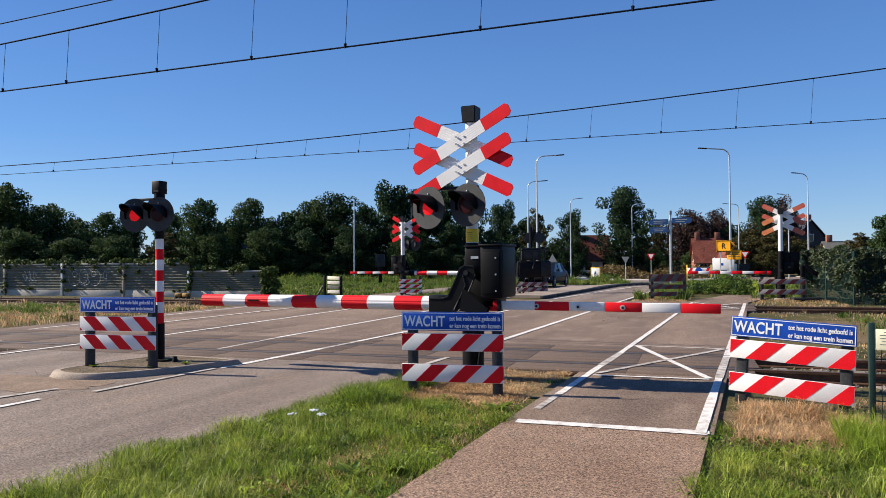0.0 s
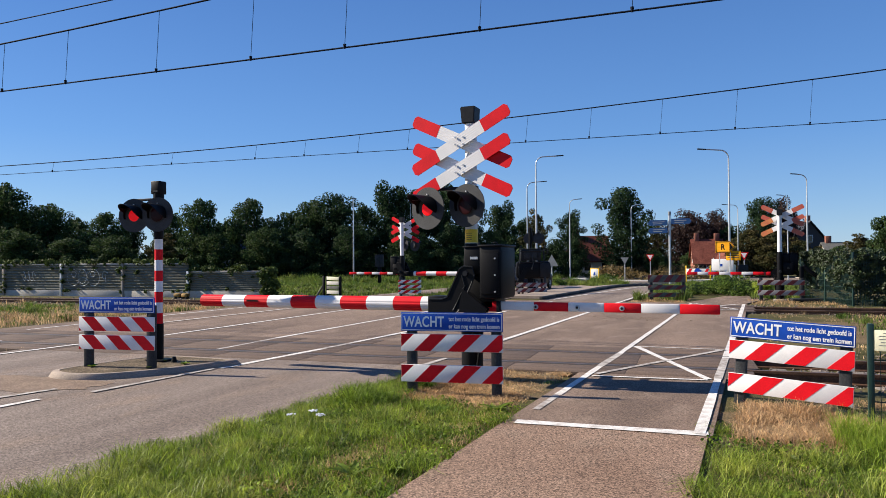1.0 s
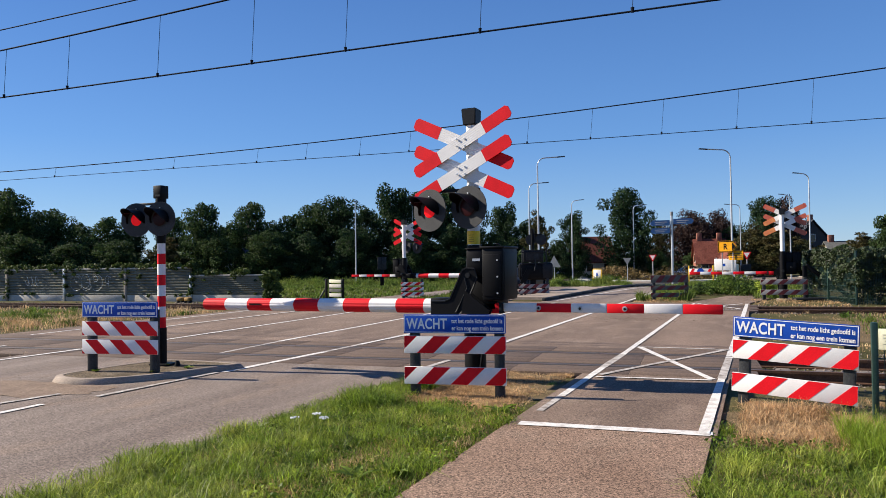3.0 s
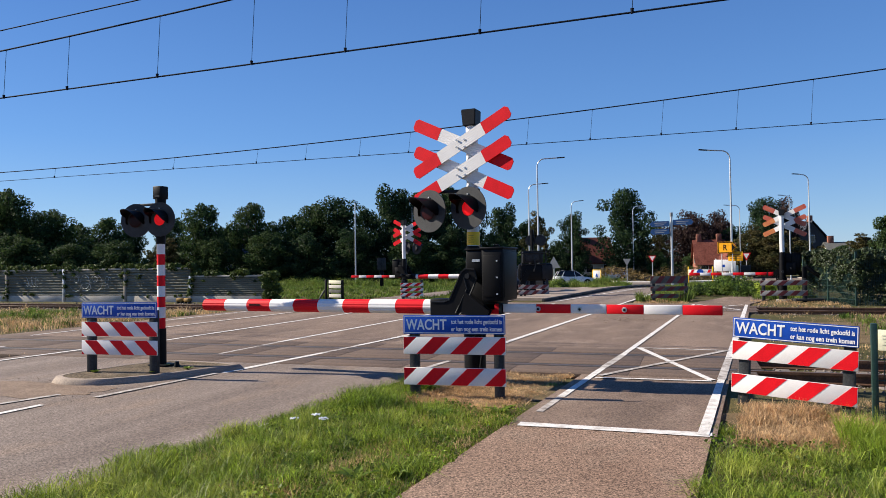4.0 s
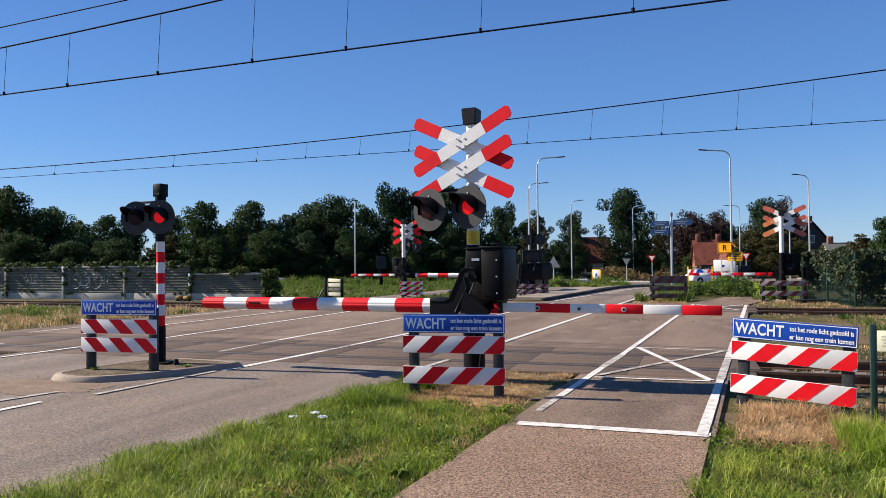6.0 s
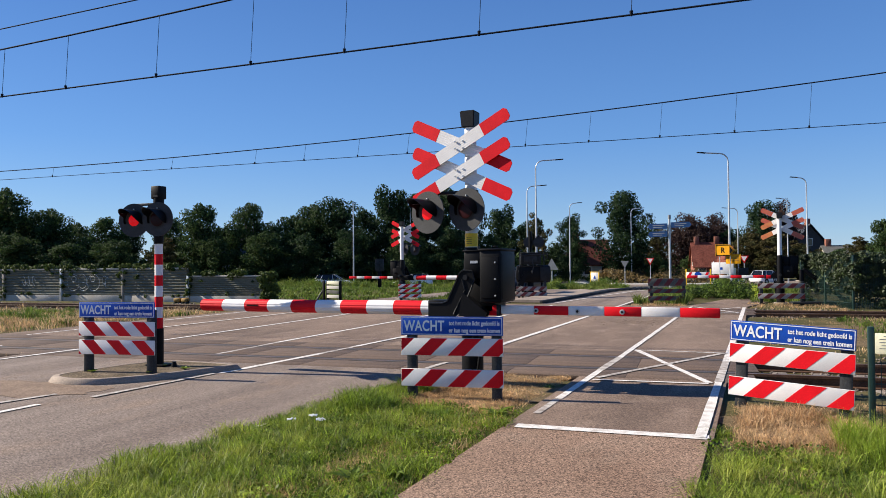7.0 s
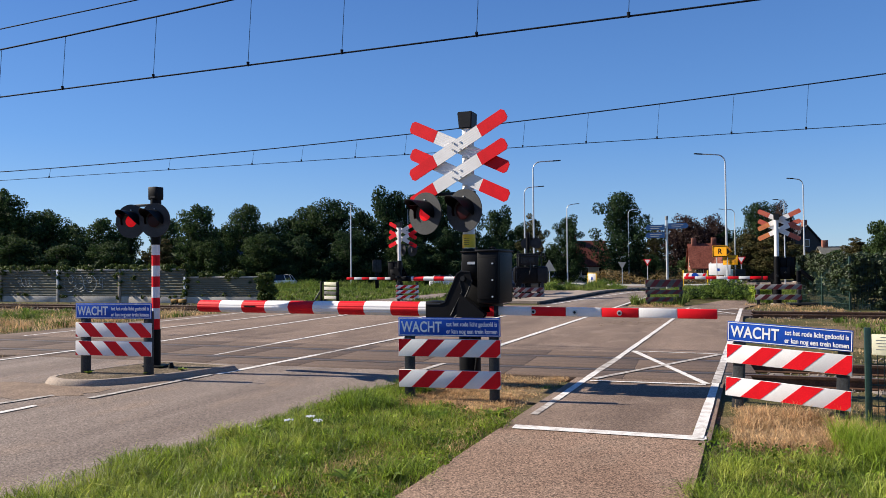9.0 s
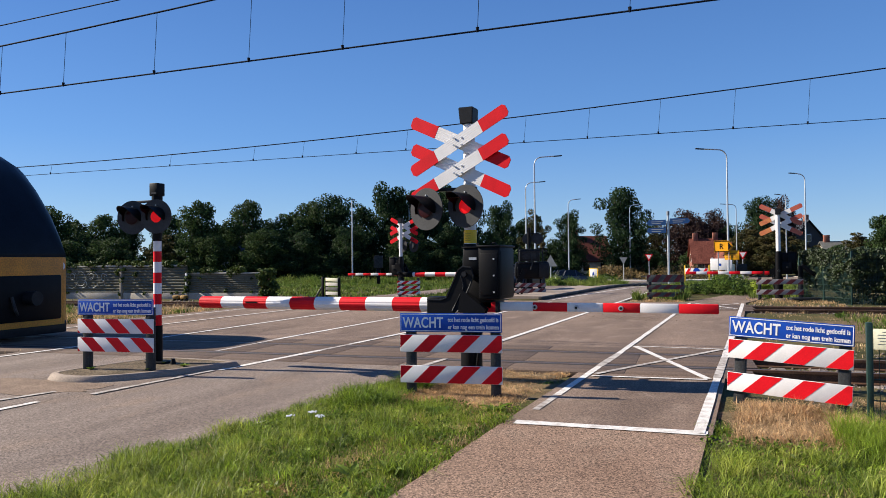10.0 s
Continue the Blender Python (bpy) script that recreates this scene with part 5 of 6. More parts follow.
# ---- dry patches, sand and small weeds ----
def patch(name, cx, cy, rx, ry, material, label, seed, z=-0.028, category="ground"):
    """A thin uneven spread of soil or sand lying on the ground."""
    rnd = np.random.default_rng(seed)
    ph = rnd.uniform(0, 6.28, 4)
    bm = bmesh.new()
    rings = []
    for q in (0.25, 0.6, 1.0):
        row = []
        for k in range(48):
            a = 2 * math.pi * k / 48
            e = q * (1 + 0.12 * math.sin(3 * a + ph[0]) + 0.07 * math.sin(7 * a + ph[1]) + 0.05 * math.sin(13 * a + ph[2]))
            x, y = cx + rx * e * math.cos(a), cy + ry * e * math.sin(a)
            row.append(bm.verts.new((x, y, z + float(slope_right(x, y)) + 0.004 * (1 - q))))
        rings.append(row)
    bm.faces.new(rings[0])
    for a, b in zip(rings, rings[1:]):
        for k in range(48):
            bm.faces.new((a[k], b[k], b[(k + 1) % 48], a[(k + 1) % 48]))
    bmesh.ops.recalc_face_normals(bm, faces=bm.faces[:])
    tagged(part(name, bm, material, sharp=0), label, category, kind="structure")


patch("dry_soil", -3.55, 9.5, 1.05, 1.75, DRY_SOIL, "dry pale soil below the mown verge", 71)
patch("trackside_soil", 6.5, 19.5, 6.0, 4.8, DRY_SOIL, "dry tan soil between the tracks", 76)
patch("dry_soil", 1.1, 8.3, 1.35, 1.1, DRY_SOIL, "dry pale soil beside the railway fence", 72)
SAND = mat("blown_sand", (0.19, 0.138, 0.104), 0.95, 0, 0.4, 3, 50, 0.5, 0.006, (0.27, 0.2, 0.145), spec=0.1)
patch("sand_patch", -9.3, 7.25, 1.15, 0.55, SAND, "sandy grit washed against the island kerb", 74, 0.005)
patch("sand_patch", -10.9, 6.3, 0.6, 0.5, SAND, "sandy grit washed against the island kerb", 75, 0.005)


def build_weed(m, seed, size=0.2):
    """A rosette of broad leaves."""
    rnd = random.Random(seed)
    t = thing("broadleaf_weed", "bright green broad-leaved weed in the grass", "plant", "weeds in the verge", m)
    for k in range(9):
        a, ln = rnd.uniform(0, 6.28), size * rnd.uniform(0.6, 1.1)
        bm = bmesh.new()
        rows = []
        for i in range(5):
            q = i / 4
            w = 0.035 * math.sin(math.pi * (0.12 + 0.86 * q))
            x, z = ln * q, ln * (0.75 * q - 0.42 * q * q)
            rows.append((bm.verts.new((x, -w, z + 0.01)), bm.verts.new((x, 0, z)), bm.verts.new((x, w, z + 0.01))))
        for p, q in zip(rows, rows[1:]):
            bm.faces.new((p[0], p[1], q[1], q[0]))
            bm.faces.new((p[1], p[2], q[2], q[1]))
        part("leaf", bm, GRASS, t, m=pose(0, 0, 0, 0, 0, math.degrees(a)))


for k, (x, y) in enumerate(((-2.75, 5.3), (-2.95, 5.1), (-2.62, 4.4), (-3.3, 7.6), (-4.4, 8.5), (-4.25, 8.7), (0.1, 5.6), (0.8, 5.0), (-2.7, 7.9), (1.5, 5.6))):
    build_weed(pose(x, y, -0.03 + float(slope_right(np.float64(x), np.float64(y)))), 80 + k)


for k, (x, y) in enumerate(((-9.35, 8.28), (-8.42, 8.5), (-8.75, 9.15), (-8.2, 9.0))):
    build_weed(pose(x, y, 0.08), 95 + k, 0.09)


def build_blossom(m, seed):
    rnd = random.Random(seed)
    t = thing("white_blossom", "flat white umbel flower in the verge grass", "flower", "white flowers", m)
    part("stalk", tube([(0, 0, -0.03), (0.01, 0, 0.12), (0.02, 0.01, 0.24)], 0.003, 5), GRASS, t)
    bm = bmesh.new()
    for k in range(22):
        a, r = rnd.uniform(0, 6.28), 0.045 * math.sqrt(rnd.random())
        bmesh.ops.create_icosphere(bm, subdivisions=1, radius=0.008, matrix=pose(0.02 + r * math.cos(a), 0.01 + r * math.sin(a), 0.245 - r * 0.1))
    tagged(part("umbel", bm, LETTER, t), kind="stuff")


for k, (x, y) in enumerate(((-4.08, 5.9), (-4.0, 6.12), (-3.87, 6.0))):
    build_blossom(pose(x, y, -0.02, 0, 6 * (k - 1)), 90 + k)


def build_track_box(m):
    t = thing("trackside_box", "small dirty ochre track equipment box by the noise wall", "equipment box", "trackside boxes", m)
    part("body", box(0.34, 0.26, 0.17, pose(0, 0, 0.06), 0.05), OCHRE, t)
    for x in (-0.11, 0.11):
        part("foot", box(0.06, 0.2, 0.12, pose(x, 0, -0.05), 0.008), DARK_POST, t)
    part("cable", tube([(0.15, 0, 0.12), (0.3, -0.05, 0.03), (0.5, 0, -0.02)], 0.02, 6), BLACK, t)


build_track_box(pose(-25.0, 27.0, -0.02, 0, 0, 5))
build_track_box(pose(-24.55, 27.0, -0.02, 0, 0, -8))


# ---- beyond the crossing: plain fences, machine, lamps, signs ----
build_fence(pose(-3.3, 31.2, 0.0, 0, 0, 16), width=1.5, notice=False, label="weathered grey-brown striped fence beside the far lane", boards=((0.72, 0.3), (0.42, 0.18), (0.12, 0.18)), red=mat("dull_red_sheeting", (0.15, 0.018, 0.02), 0.6), white=BOARD_WOOD)
build_fence(pose(0.95, 31.6, 0.0, 0, 0, 8), width=1.7, notice=False, label="dull striped fence below the far mast", boards=((0.62, 0.2), (0.22, 0.2)), red=bpy.data.materials["dull_red_sheeting"], white=mat("dull_white_sheeting", (0.3, 0.28, 0.27), 0.6))
build_fence(pose(-15.1, 31.6, 0.0, 0, 0, 20), width=1.1, notice=False, label="sunlit striped fence below the far crossing mast", boards=((0.6, 0.16), (0.36, 0.16), (0.12, 0.16)))
build_fence(pose(-10.1, 35.0, 0.0, 0, 0, 15), width=1.5, notice=False, label="dull striped fence on the far median", boards=((0.35, 0.2), (0.08, 0.2)), red=bpy.data.materials["dull_red_sheeting"], white=bpy.data.materials["dull_white_sheeting"])


def build_hurdle(m):
    t = thing("plank_hurdle", "pale weathered plank hurdle with dark posts in the grass", "fence", m=m)
    for x in (-0.62, -0.36, 0.52):
        part("post", box(0.1, 0.1, 1.15, pose(x, 0, -0.2), 0.01), BLACK, t)
    for k, c in enumerate((PALE_WALL, BOARD_WOOD, PALE_WALL, CREAM)):
        part("plank", box(0.82, 0.03, 0.16, pose(0.08, -0.07, 0.1 + 0.22 * k, 0, 1.5 * (k % 2)), 0.006), c, t)
    part("brace", tube([(-1.1, 0.0, 0.0), (-0.65, 0, 0.5)], 0.05, 8), BOARD_WOOD, t)


build_hurdle(pose(-18.75, 30.6, 0.0, 0, 0, -15))


def build_far_machine(m):
    t = thing("barrier_machine", "black barrier machine with counterweight on the far median", "barrier machine", m=m)
    part("stand", cyl(0.16, 0.16, 0.8, None, 18), BLACK, t)
    part("housing", box(1.0, 0.5, 0.56, pose(0.0, 0, 1.62), 0.05), DARK_GREY, t)
    part("front_panel", box(0.66, 0.02, 0.36, pose(-0.02, -0.26, 1.74), 0.03), DARK_POST, t)
    part("counterweight", box(1.7, 0.4, 0.86, pose(0.12, -0.1, 0.74), 0.14), BLACK, t)
    part("counterweight_plate", box(0.5, 0.06, 0.7, pose(0.68, -0.34, 0.82), 0.03), DARK_GREY, t)
    part("lid", box(1.05, 0.54, 0.05, pose(0.0, 0, 2.18), 0.02), DARK_POST, t)
    for x in (-0.56, 0.62):
        part("frame_bar", tube([(x, -0.32, 1.5), (x, -0.32, 2.2), (x + 0.03, -0.28, 2.3), (x + 0.1, -0.2, 2.32)], 0.03, 8), DARK_GREY, t)
    for z in (1.55, 2.1):
        part("frame_bar", tube([(-0.56, -0.33, z), (0.62, -0.33, z)], 0.025, 8), DARK_GREY, t)
    part("lever", tube([(0.05, -0.3, 1.95), (0.1, -0.34, 1.5), (0.02, -0.36, 1.2)], 0.03, 8), DARK_POST, t)
    for x in (-0.75, -0.6):
        part("drive_rod", tube([(x, -0.3, 0.9), (x, -0.3, 1.35)], 0.025, 6), DARK_GREY, t)
    for x in (-0.4, 0.55):
        part("leg", box(0.09, 0.09, 0.75, pose(x, 0, 0), 0.01), BLACK, t)
    part("bracket", prism([(-0.7, 0.6), (-0.4, 0.6), (-0.1, 1.3), (-0.35, 1.3)], 0.06, pose(0, -0.28, 0)), BLACK, t, sharp=20)


build_far_machine(pose(-10.2, 35.2, 0.0, 0, 0, 23))


def build_strut(m):
    t = thing("fence_brace", "dark slanting timber brace and low platform at the fence", "brace", m=m)
    part("brace", box(0.14, 0.14, 2.2, pose(0, 0, 1.35, 0, 128), 0.01), BLACK, t)
    part("post", box(0.14, 0.14, 1.4, pose(-0.05, 0, -0.05), 0.01), BLACK, t)
    part("platform", box(1.6, 0.5, 0.08, pose(0.3, -0.1, 0.02), 0.01), DARK_POST, t)


build_strut(pose(1.75, 31.8, 0.0, 0, 0, 15))


def build_lamp(across, ahead, high, arm, turn, label="tall slender grey street lamp with curved arm"):
    """A pole with a bent arm of that reach, to +x at turn 0."""
    t = thing("street_lamp", label, "street lamp", "street lamps", spot(across, ahead, turn))
    part("pole", cyl(0.09, 0.05, high - 0.6, None, 14), STEEL, t)
    if arm:
        r = 0.6
        pts = [(0, 0, high - 0.62)] + [(r - r * math.cos(a), 0, high - 0.6 + r * math.sin(a)) for a in [math.pi / 2 * k / 6 for k in range(1, 7)]] + [(arm, 0, high + 0.06)]
        part("arm", tube(pts, 0.045, 10), STEEL, t)
        part("lamp_head", box(0.62, 0.2, 0.08, pose(arm + 0.2, 0, high + 0.03, 0, -4), 0.03), DARK_GREY, t)
    else:
        part("lamp_head", box(0.5, 0.2, 0.08, pose(0.1, 0, high - 0.62), 0.03), DARK_GREY, t)


for a in ((7.32, 57, 10.0, 1.65, 23), (8.13, 70, 9.85, 1.4, 23), (15.3, 88, 9.75, 1.0, 23), (25.25, 98, 9.8, 1.3, 23), (20.75, 53, 9.9, 1.75, 203), (33.84, 68, 10.3, 1.0, 203),
          (39.5, 98, 9.7, 1.6, 203), (40.5, 86, 9.9, 0.8, 203), (-9.66, 80, 9.9, 0, 23), (-33.5, 100, 9.7, 0, 23), (-3.88, 90, 10.1, 0, 23)):
    build_lamp(*a)


def build_signs():
    p = thing("direction_sign", "grey pole with blue direction arms at the roundabout", "sign", m=spot(23.25, 75, -6))
    part("pole", cyl(0.125, 0.11, 7.2, None, 16), STEEL, p)
    part("pole_cap", cyl(0.15, 0.15, 0.4, pose(0, 0, 7.0), 16), SIGN_BACK, p)
    for x, z, w in ((-1.05, 6.0, 1.75), (-1.05, 5.2, 1.75), (1.1, 6.1, 1.8)):
        s = 1 if x > 0 else -1
        b = part("arm_board", prism([(x - w / 2, z), (x + w / 2, z), (x + w / 2 + 0.2 * max(s, 0), z + 0.25), (x + w / 2, z + 0.55), (x - w / 2, z + 0.55), (x - w / 2 + 0.2 * min(s, 0), z + 0.25)], 0.06, pose(0, -0.16, 0)), SIGN_BLUE, p, sharp=20)
        part("print_bar", box(1.2, 0.006, 0.06, pose(x, -0.224, z + 0.33)), SIGN_BACK, b, sharp=0)
        part("print_bar", box(0.9, 0.006, 0.06, pose(x - 0.1, -0.224, z + 0.14)), SIGN_BACK, b, sharp=0)
    r = thing("diversion_sign", "yellow diversion arrow board with black letter R", "sign", m=spot(19.25, 50, -16) @ Matrix.Diagonal((0.72, 1, 0.854, 1)))
    for x in (-0.5, 0.5):
        part("post", cyl(0.04, 0.04, 3.2, pose(x, 0, 0), 10), STEEL, r)
    b = part("arrow_board", prism([(-0.85, 2.72), (0.5, 2.72), (0.92, 3.18), (0.5, 3.64), (-0.85, 3.64)], 0.03, pose(0, -0.045, 0)), ORANGE, r, sharp=20)
    rim = bmesh.new()
    q = [(-0.8, 2.77), (0.48, 2.77), (0.85, 3.18), (0.48, 3.59), (-0.8, 3.59)]
    tube([(x, -0.08, z) for x, z in q + q[:1]], 0.03, 4, rim)
    part("black_rim", rim, BLACK, b, sharp=0)
    part("arrow_tip", prism([(0.46, 2.85), (0.78, 3.18), (0.46, 3.51)], 0.01, pose(0, -0.077, 0)), BLACK, b, sharp=0)
    letters("R", 0.62, BLACK, b, pose(-0.35, -0.08, 2.97, 90))
    o = part("orange_board", box(1.35, 0.03, 0.75, pose(0.72, 0.1, 2.1), 0.01), ORANGE, r, "orange-yellow board with dark lines")
    for k in range(3):
        part("print_bar", box(1.05, 0.006, 0.05, pose(0.72, 0.082, 2.3 + 0.15 * k)), DARK_POST, o, sharp=0)
    for across, ahead, front, z in ((22.65, 80, True, 2.2), (19.38, 78, False, 1.9), (29.6, 72, True, 2.3), (8.95, 60, False, 1.6)):
        g = thing("give_way_sign", "white triangle give way sign with red rim" if front else "grey back of a triangular road sign", "sign", "give way signs", spot(across, ahead, 0))
        part("post", cyl(0.04, 0.04, z + 0.8, None, 10), STEEL, g)
        tri = [(-0.42, z + 0.85), (0, z + 0.1), (0.42, z + 0.85)] if ahead != 60 else [(-0.55, z), (0.55, z), (0, z + 0.95)]
        f = part("plate", prism(tri, 0.02, pose(0, -0.04, 0)), RED if front else SIGN_BACK, g, sharp=20)
        if front:
            c = Vector((0, z + 0.66))
            part("white_field", prism([tuple(c + (Vector(v) - c) * 0.66) for v in tri], 0.006, pose(0, -0.062, 0)), WHITE, f, sharp=0)
    i = thing("information_board", "white information board on two posts", "sign", m=spot(22.9, 60, -8))
    for x in (-0.7, 0.7):
        part("post", cyl(0.04, 0.04, 2.4, pose(x, 0, 0), 10), STEEL, i)
    pl = part("panel", box(1.7, 0.04, 0.95, pose(0, -0.06, 1.35), 0.02), WHITE, i)
    part("print_mark", box(0.2, 0.006, 0.2, pose(-0.1, -0.084, 1.7)), BLUE, pl, sharp=0)
    part("blue_box", box(0.7, 0.5, 0.7, pose(0.2, 0.4, 0.0), 0.03), BLUE, i)
    for k, (x, w) in enumerate(((1.5, 0.75), (2.5, 0.85))):
        d = thing("shelter_panel", "grey glass notice case on a post" if k else "cream notice case on a grey post", "sign", m=spot(22.9 + x, 62, 23))
        part("post", cyl(0.05, 0.05, 1.4, None, 10), STEEL, d)
        part("case", box(w, 0.12, 0.9, pose(0, 0, 1.0), 0.03), CREAM if k == 0 else DARK_GREY, d)
    y = thing("roadworks_barrier", "yellow-framed roadworks barrier with blue disc", "barrier", m=spot(19.3, 55.5, -5))
    for x in (-0.85, 0.9):
        part("post", box(0.09, 0.06, 1.6, pose(x, 0, 0), 0.01), YELLOW, y)
    b = part("striped_panel", box(1.7, 0.03, 0.42, pose(0, -0.02, 0.95), 0.01), WHITE, y)
    for x in (-0.6, 0.62):
        part("red_stripe", prism([(x - 0.2, 0.96), (x, 0.96), (x + 0.2, 1.36), (x, 1.36)], 0.006, pose(0, -0.036, 0)), RED, b, sharp=0)
    part("blue_disc", cyl(0.24, 0.24, 0.02, pose(0, -0.05, 1.16, 90), 24), BLUE, y)
    f = thing("temporary_sign", "white temporary sign in a yellow frame", "sign", m=spot(17.4, 84, -12) @ Matrix.Scale(0.8, 4))
    for x in (-0.62, 0.62):
        part("post", box(0.12, 0.06, 1.85, pose(x, 0, 0), 0.01), YELLOW, f)
    p = part("panel", box(1.1, 0.03, 1.25, pose(0, -0.02, 0.6), 0.01), WHITE, f)
    part("blue_mark", prism([(-0.18, 0.95), (0.18, 0.95), (0.08, 1.4), (-0.08, 1.4)], 0.006, pose(0, -0.036, 0)), BLUE, p, sharp=0)
    part("orange_strip", box(1.3, 0.04, 0.12, pose(0, -0.02, 1.86), 0.01), YELLOW, f)
    c = thing("relay_cabinet", "grey-green trackside cabinet before the trees", "cabinet", m=spot(-5.3, 62, 23))
    part("body", box(0.72, 0.45, 1.05, pose(0, 0, 1.45), 0.02), DARK_POST, c)
    part("stand", box(0.3, 0.3, 1.5, pose(0, 0, 0), 0.02), BLACK, c)
    part("door_line", box(0.02, 0.01, 0.95, pose(0, -0.23, 1.5)), BLACK, c, sharp=0)


build_signs()


# ---- roundabout ----
def ring(name, across, ahead, r0, r1, z, material, label, category="road", n=72):
    cx, cy = at(across, ahead)
    bm = bmesh.new()
    rows = []
    for k in range(n):
        a = 2 * math.pi * k / n
        rows.append([bm.verts.new((cx + r * math.cos(a), cy + r * math.sin(a), -0.9 + h)) for r, h in ((r0, -0.1), (r0, z), (r1, z), (r1, -0.1))])
    for k in range(n):
        a, b = rows[k], rows[(k + 1) % n]
        for j in range(3):
            bm.faces.new((a[j], a[j + 1], b[j + 1], b[j]))
    bmesh.ops.recalc_face_normals(bm, faces=bm.faces[:])
    return tagged(part(name, bm, material, sharp=30), label, category, kind="structure")


ring("roundabout_lane", 27, 94, 10.5, 18.0, 0.03, ASPHALT, "grey asphalt roundabout lane")
ring("roundabout_apron", 27, 94, 8.6, 10.5, 0.12, PALE_WALL, "pale concrete apron of the roundabout", "pavement")
ring("roundabout_kerb", 27, 94, 18.0, 18.3, 0.14, CONCRETE, "concrete kerb round the roundabout", "kerb")


def far_strip(name, x0, x1, d0, d1, material, label, z=0.03):
    ps = [(*at(x, d), -0.9 + z) for x, d in ((x0, d0), (x1, d0), (x1, d1), (x0, d1))]
    bm = bmesh.new()
    v = [bm.verts.new(p) for p in ps]
    w = [bm.verts.new((p[0], p[1], p[2] - 0.12)) for p in ps]
    bm.faces.new(v)
    for k in range(4):
        bm.faces.new((v[k], w[k], w[(k + 1) % 4], v[(k + 1) % 4]))
    bmesh.ops.recalc_face_normals(bm, faces=bm.faces[:])
    tagged(part(name, bm, material, sharp=0), label, "road", kind="structure")


far_strip("cross_road", -70, 14, 75.5, 82, ASPHALT, "grey asphalt road running behind the meadow")
far_strip("cross_road", 9.5, 28, 93, 101, ASPHALT, "grey asphalt road joining the roundabout", 0.02)
far_strip("cross_road", 38, 80, 88, 96, ASPHALT, "grey asphalt road leaving the roundabout", 0.02)


def build_border():
    rnd = np.random.default_rng(61)
    for label, mt, xr, dr, n, zz, nm in (("yellow and rust flower border on the roundabout", BLOOM, (20.5, 35), (88.5, 100), 120, (0.2, 1.5), "flower_border"), ("low green shrubs along the roundabout", LEAF2, (10.5, 26), (98, 101.5), 90, (0.1, 0.9), "low_shrubs"), ("low green shrubs by the lamp post", GRASS2, (6.8, 9.2), (55, 60), 40, (-0.05, 0.25), "low_shrubs")):
        cs = []
        for k in range(n):
            x, d = rnd.uniform(*xr), rnd.uniform(*dr)
            px, py = at(x, d)
            cs.append((px, py, float(drop(py)) + rnd.uniform(*zz)))
        v, f = leaf_cloud(rnd, np.array(cs), rnd.uniform(0.35, 0.9, n) if nm != "low_shrubs" else rnd.uniform(0.25, 0.5, n), 6000, 0.11)
        tagged(quick_mesh(nm, v, f, mt), label, "plants", kind="stuff")


build_border()


def build_path_shrubs():
    """Knee-high green weeds where the far path bends away."""
    rnd = np.random.default_rng(63)
    for label, mt, n, leaf in (("rough green weeds beside the far path", GRASS2, 9000, 0.05), ("dark undergrowth in the weeds beside the far path", LEAF2, 6000, 0.05)):
        x, y = rnd.uniform(-3.0, 0.1, 110), rnd.uniform(35.6, 42, 110)
        cs = np.stack([x, y, drop(y) + 0.05 + rnd.uniform(0.0, 1.0, 110) * (0.15 + 0.65 * np.exp(-((x + 1.2) / 1.0) ** 2))], -1)
        v, f = leaf_cloud(rnd, cs, rnd.uniform(0.12, 0.34, 110), n, leaf)
        tagged(quick_mesh("low_shrubs", v, f, mt), label, "plants", kind="stuff")


build_path_shrubs()


# ---- houses ----
def build_house(m, wide, deep, eave, ridge, wall, roof, label, windows=2, gable_front=False, chimneys=1):
    """A gabled house; the ridge runs along x."""
    t = thing("house", label, "house", "houses behind the roundabout", m)
    bm = prism([(-deep / 2, -0.3), (deep / 2, -0.3), (deep / 2, eave), (0, ridge - 0.12), (-deep / 2, eave)], wide, pose(-wide / 2, 0, 0, 0, 0, 90))
    part("wall", bm, wall, t, sharp=20)
    for s in (-1, 1):
        q = [(0, ridge), (s * (deep / 2 + 0.4), eave - 0.25), (s * (deep / 2 + 0.4), eave - 0.1), (0, ridge + 0.16)]
        part("roof_slope", prism(q if s > 0 else q[::-1], wide + 0.6, pose(-wide / 2 - 0.3, 0, 0, 0, 0, 90)), roof, t, sharp=20)
    for k in range(chimneys):
        part("chimney", box(0.7, 0.6, 1.3, pose((-wide / 2 + 0.6, wide / 2 - 0.6)[k % 2], 0, ridge - 0.3), 0.02), BRICK, t)
    for k in range(windows):
        x = wide * ((k + 0.5) / windows - 0.5)
        w = part("window", box(1.1, 0.1, 1.2, pose(x, -deep / 2 - 0.01, 0.9), 0.02), LETTER, t)
        part("pane", box(0.95, 0.02, 1.05, pose(x, -deep / 2 - 0.07, 0.98)), GLASS, w, sharp=0)
    for s in (-1, 1):
        w = part("window", box(0.1, 0.9, 1.2, pose(s * (wide / 2 + 0.01), 0, eave + 0.1), 0.02), LETTER, t)
        part("pane", box(0.02, 0.75, 1.05, pose(s * (wide / 2 + 0.07), 0, eave + 0.18)), GLASS, w, sharp=0)


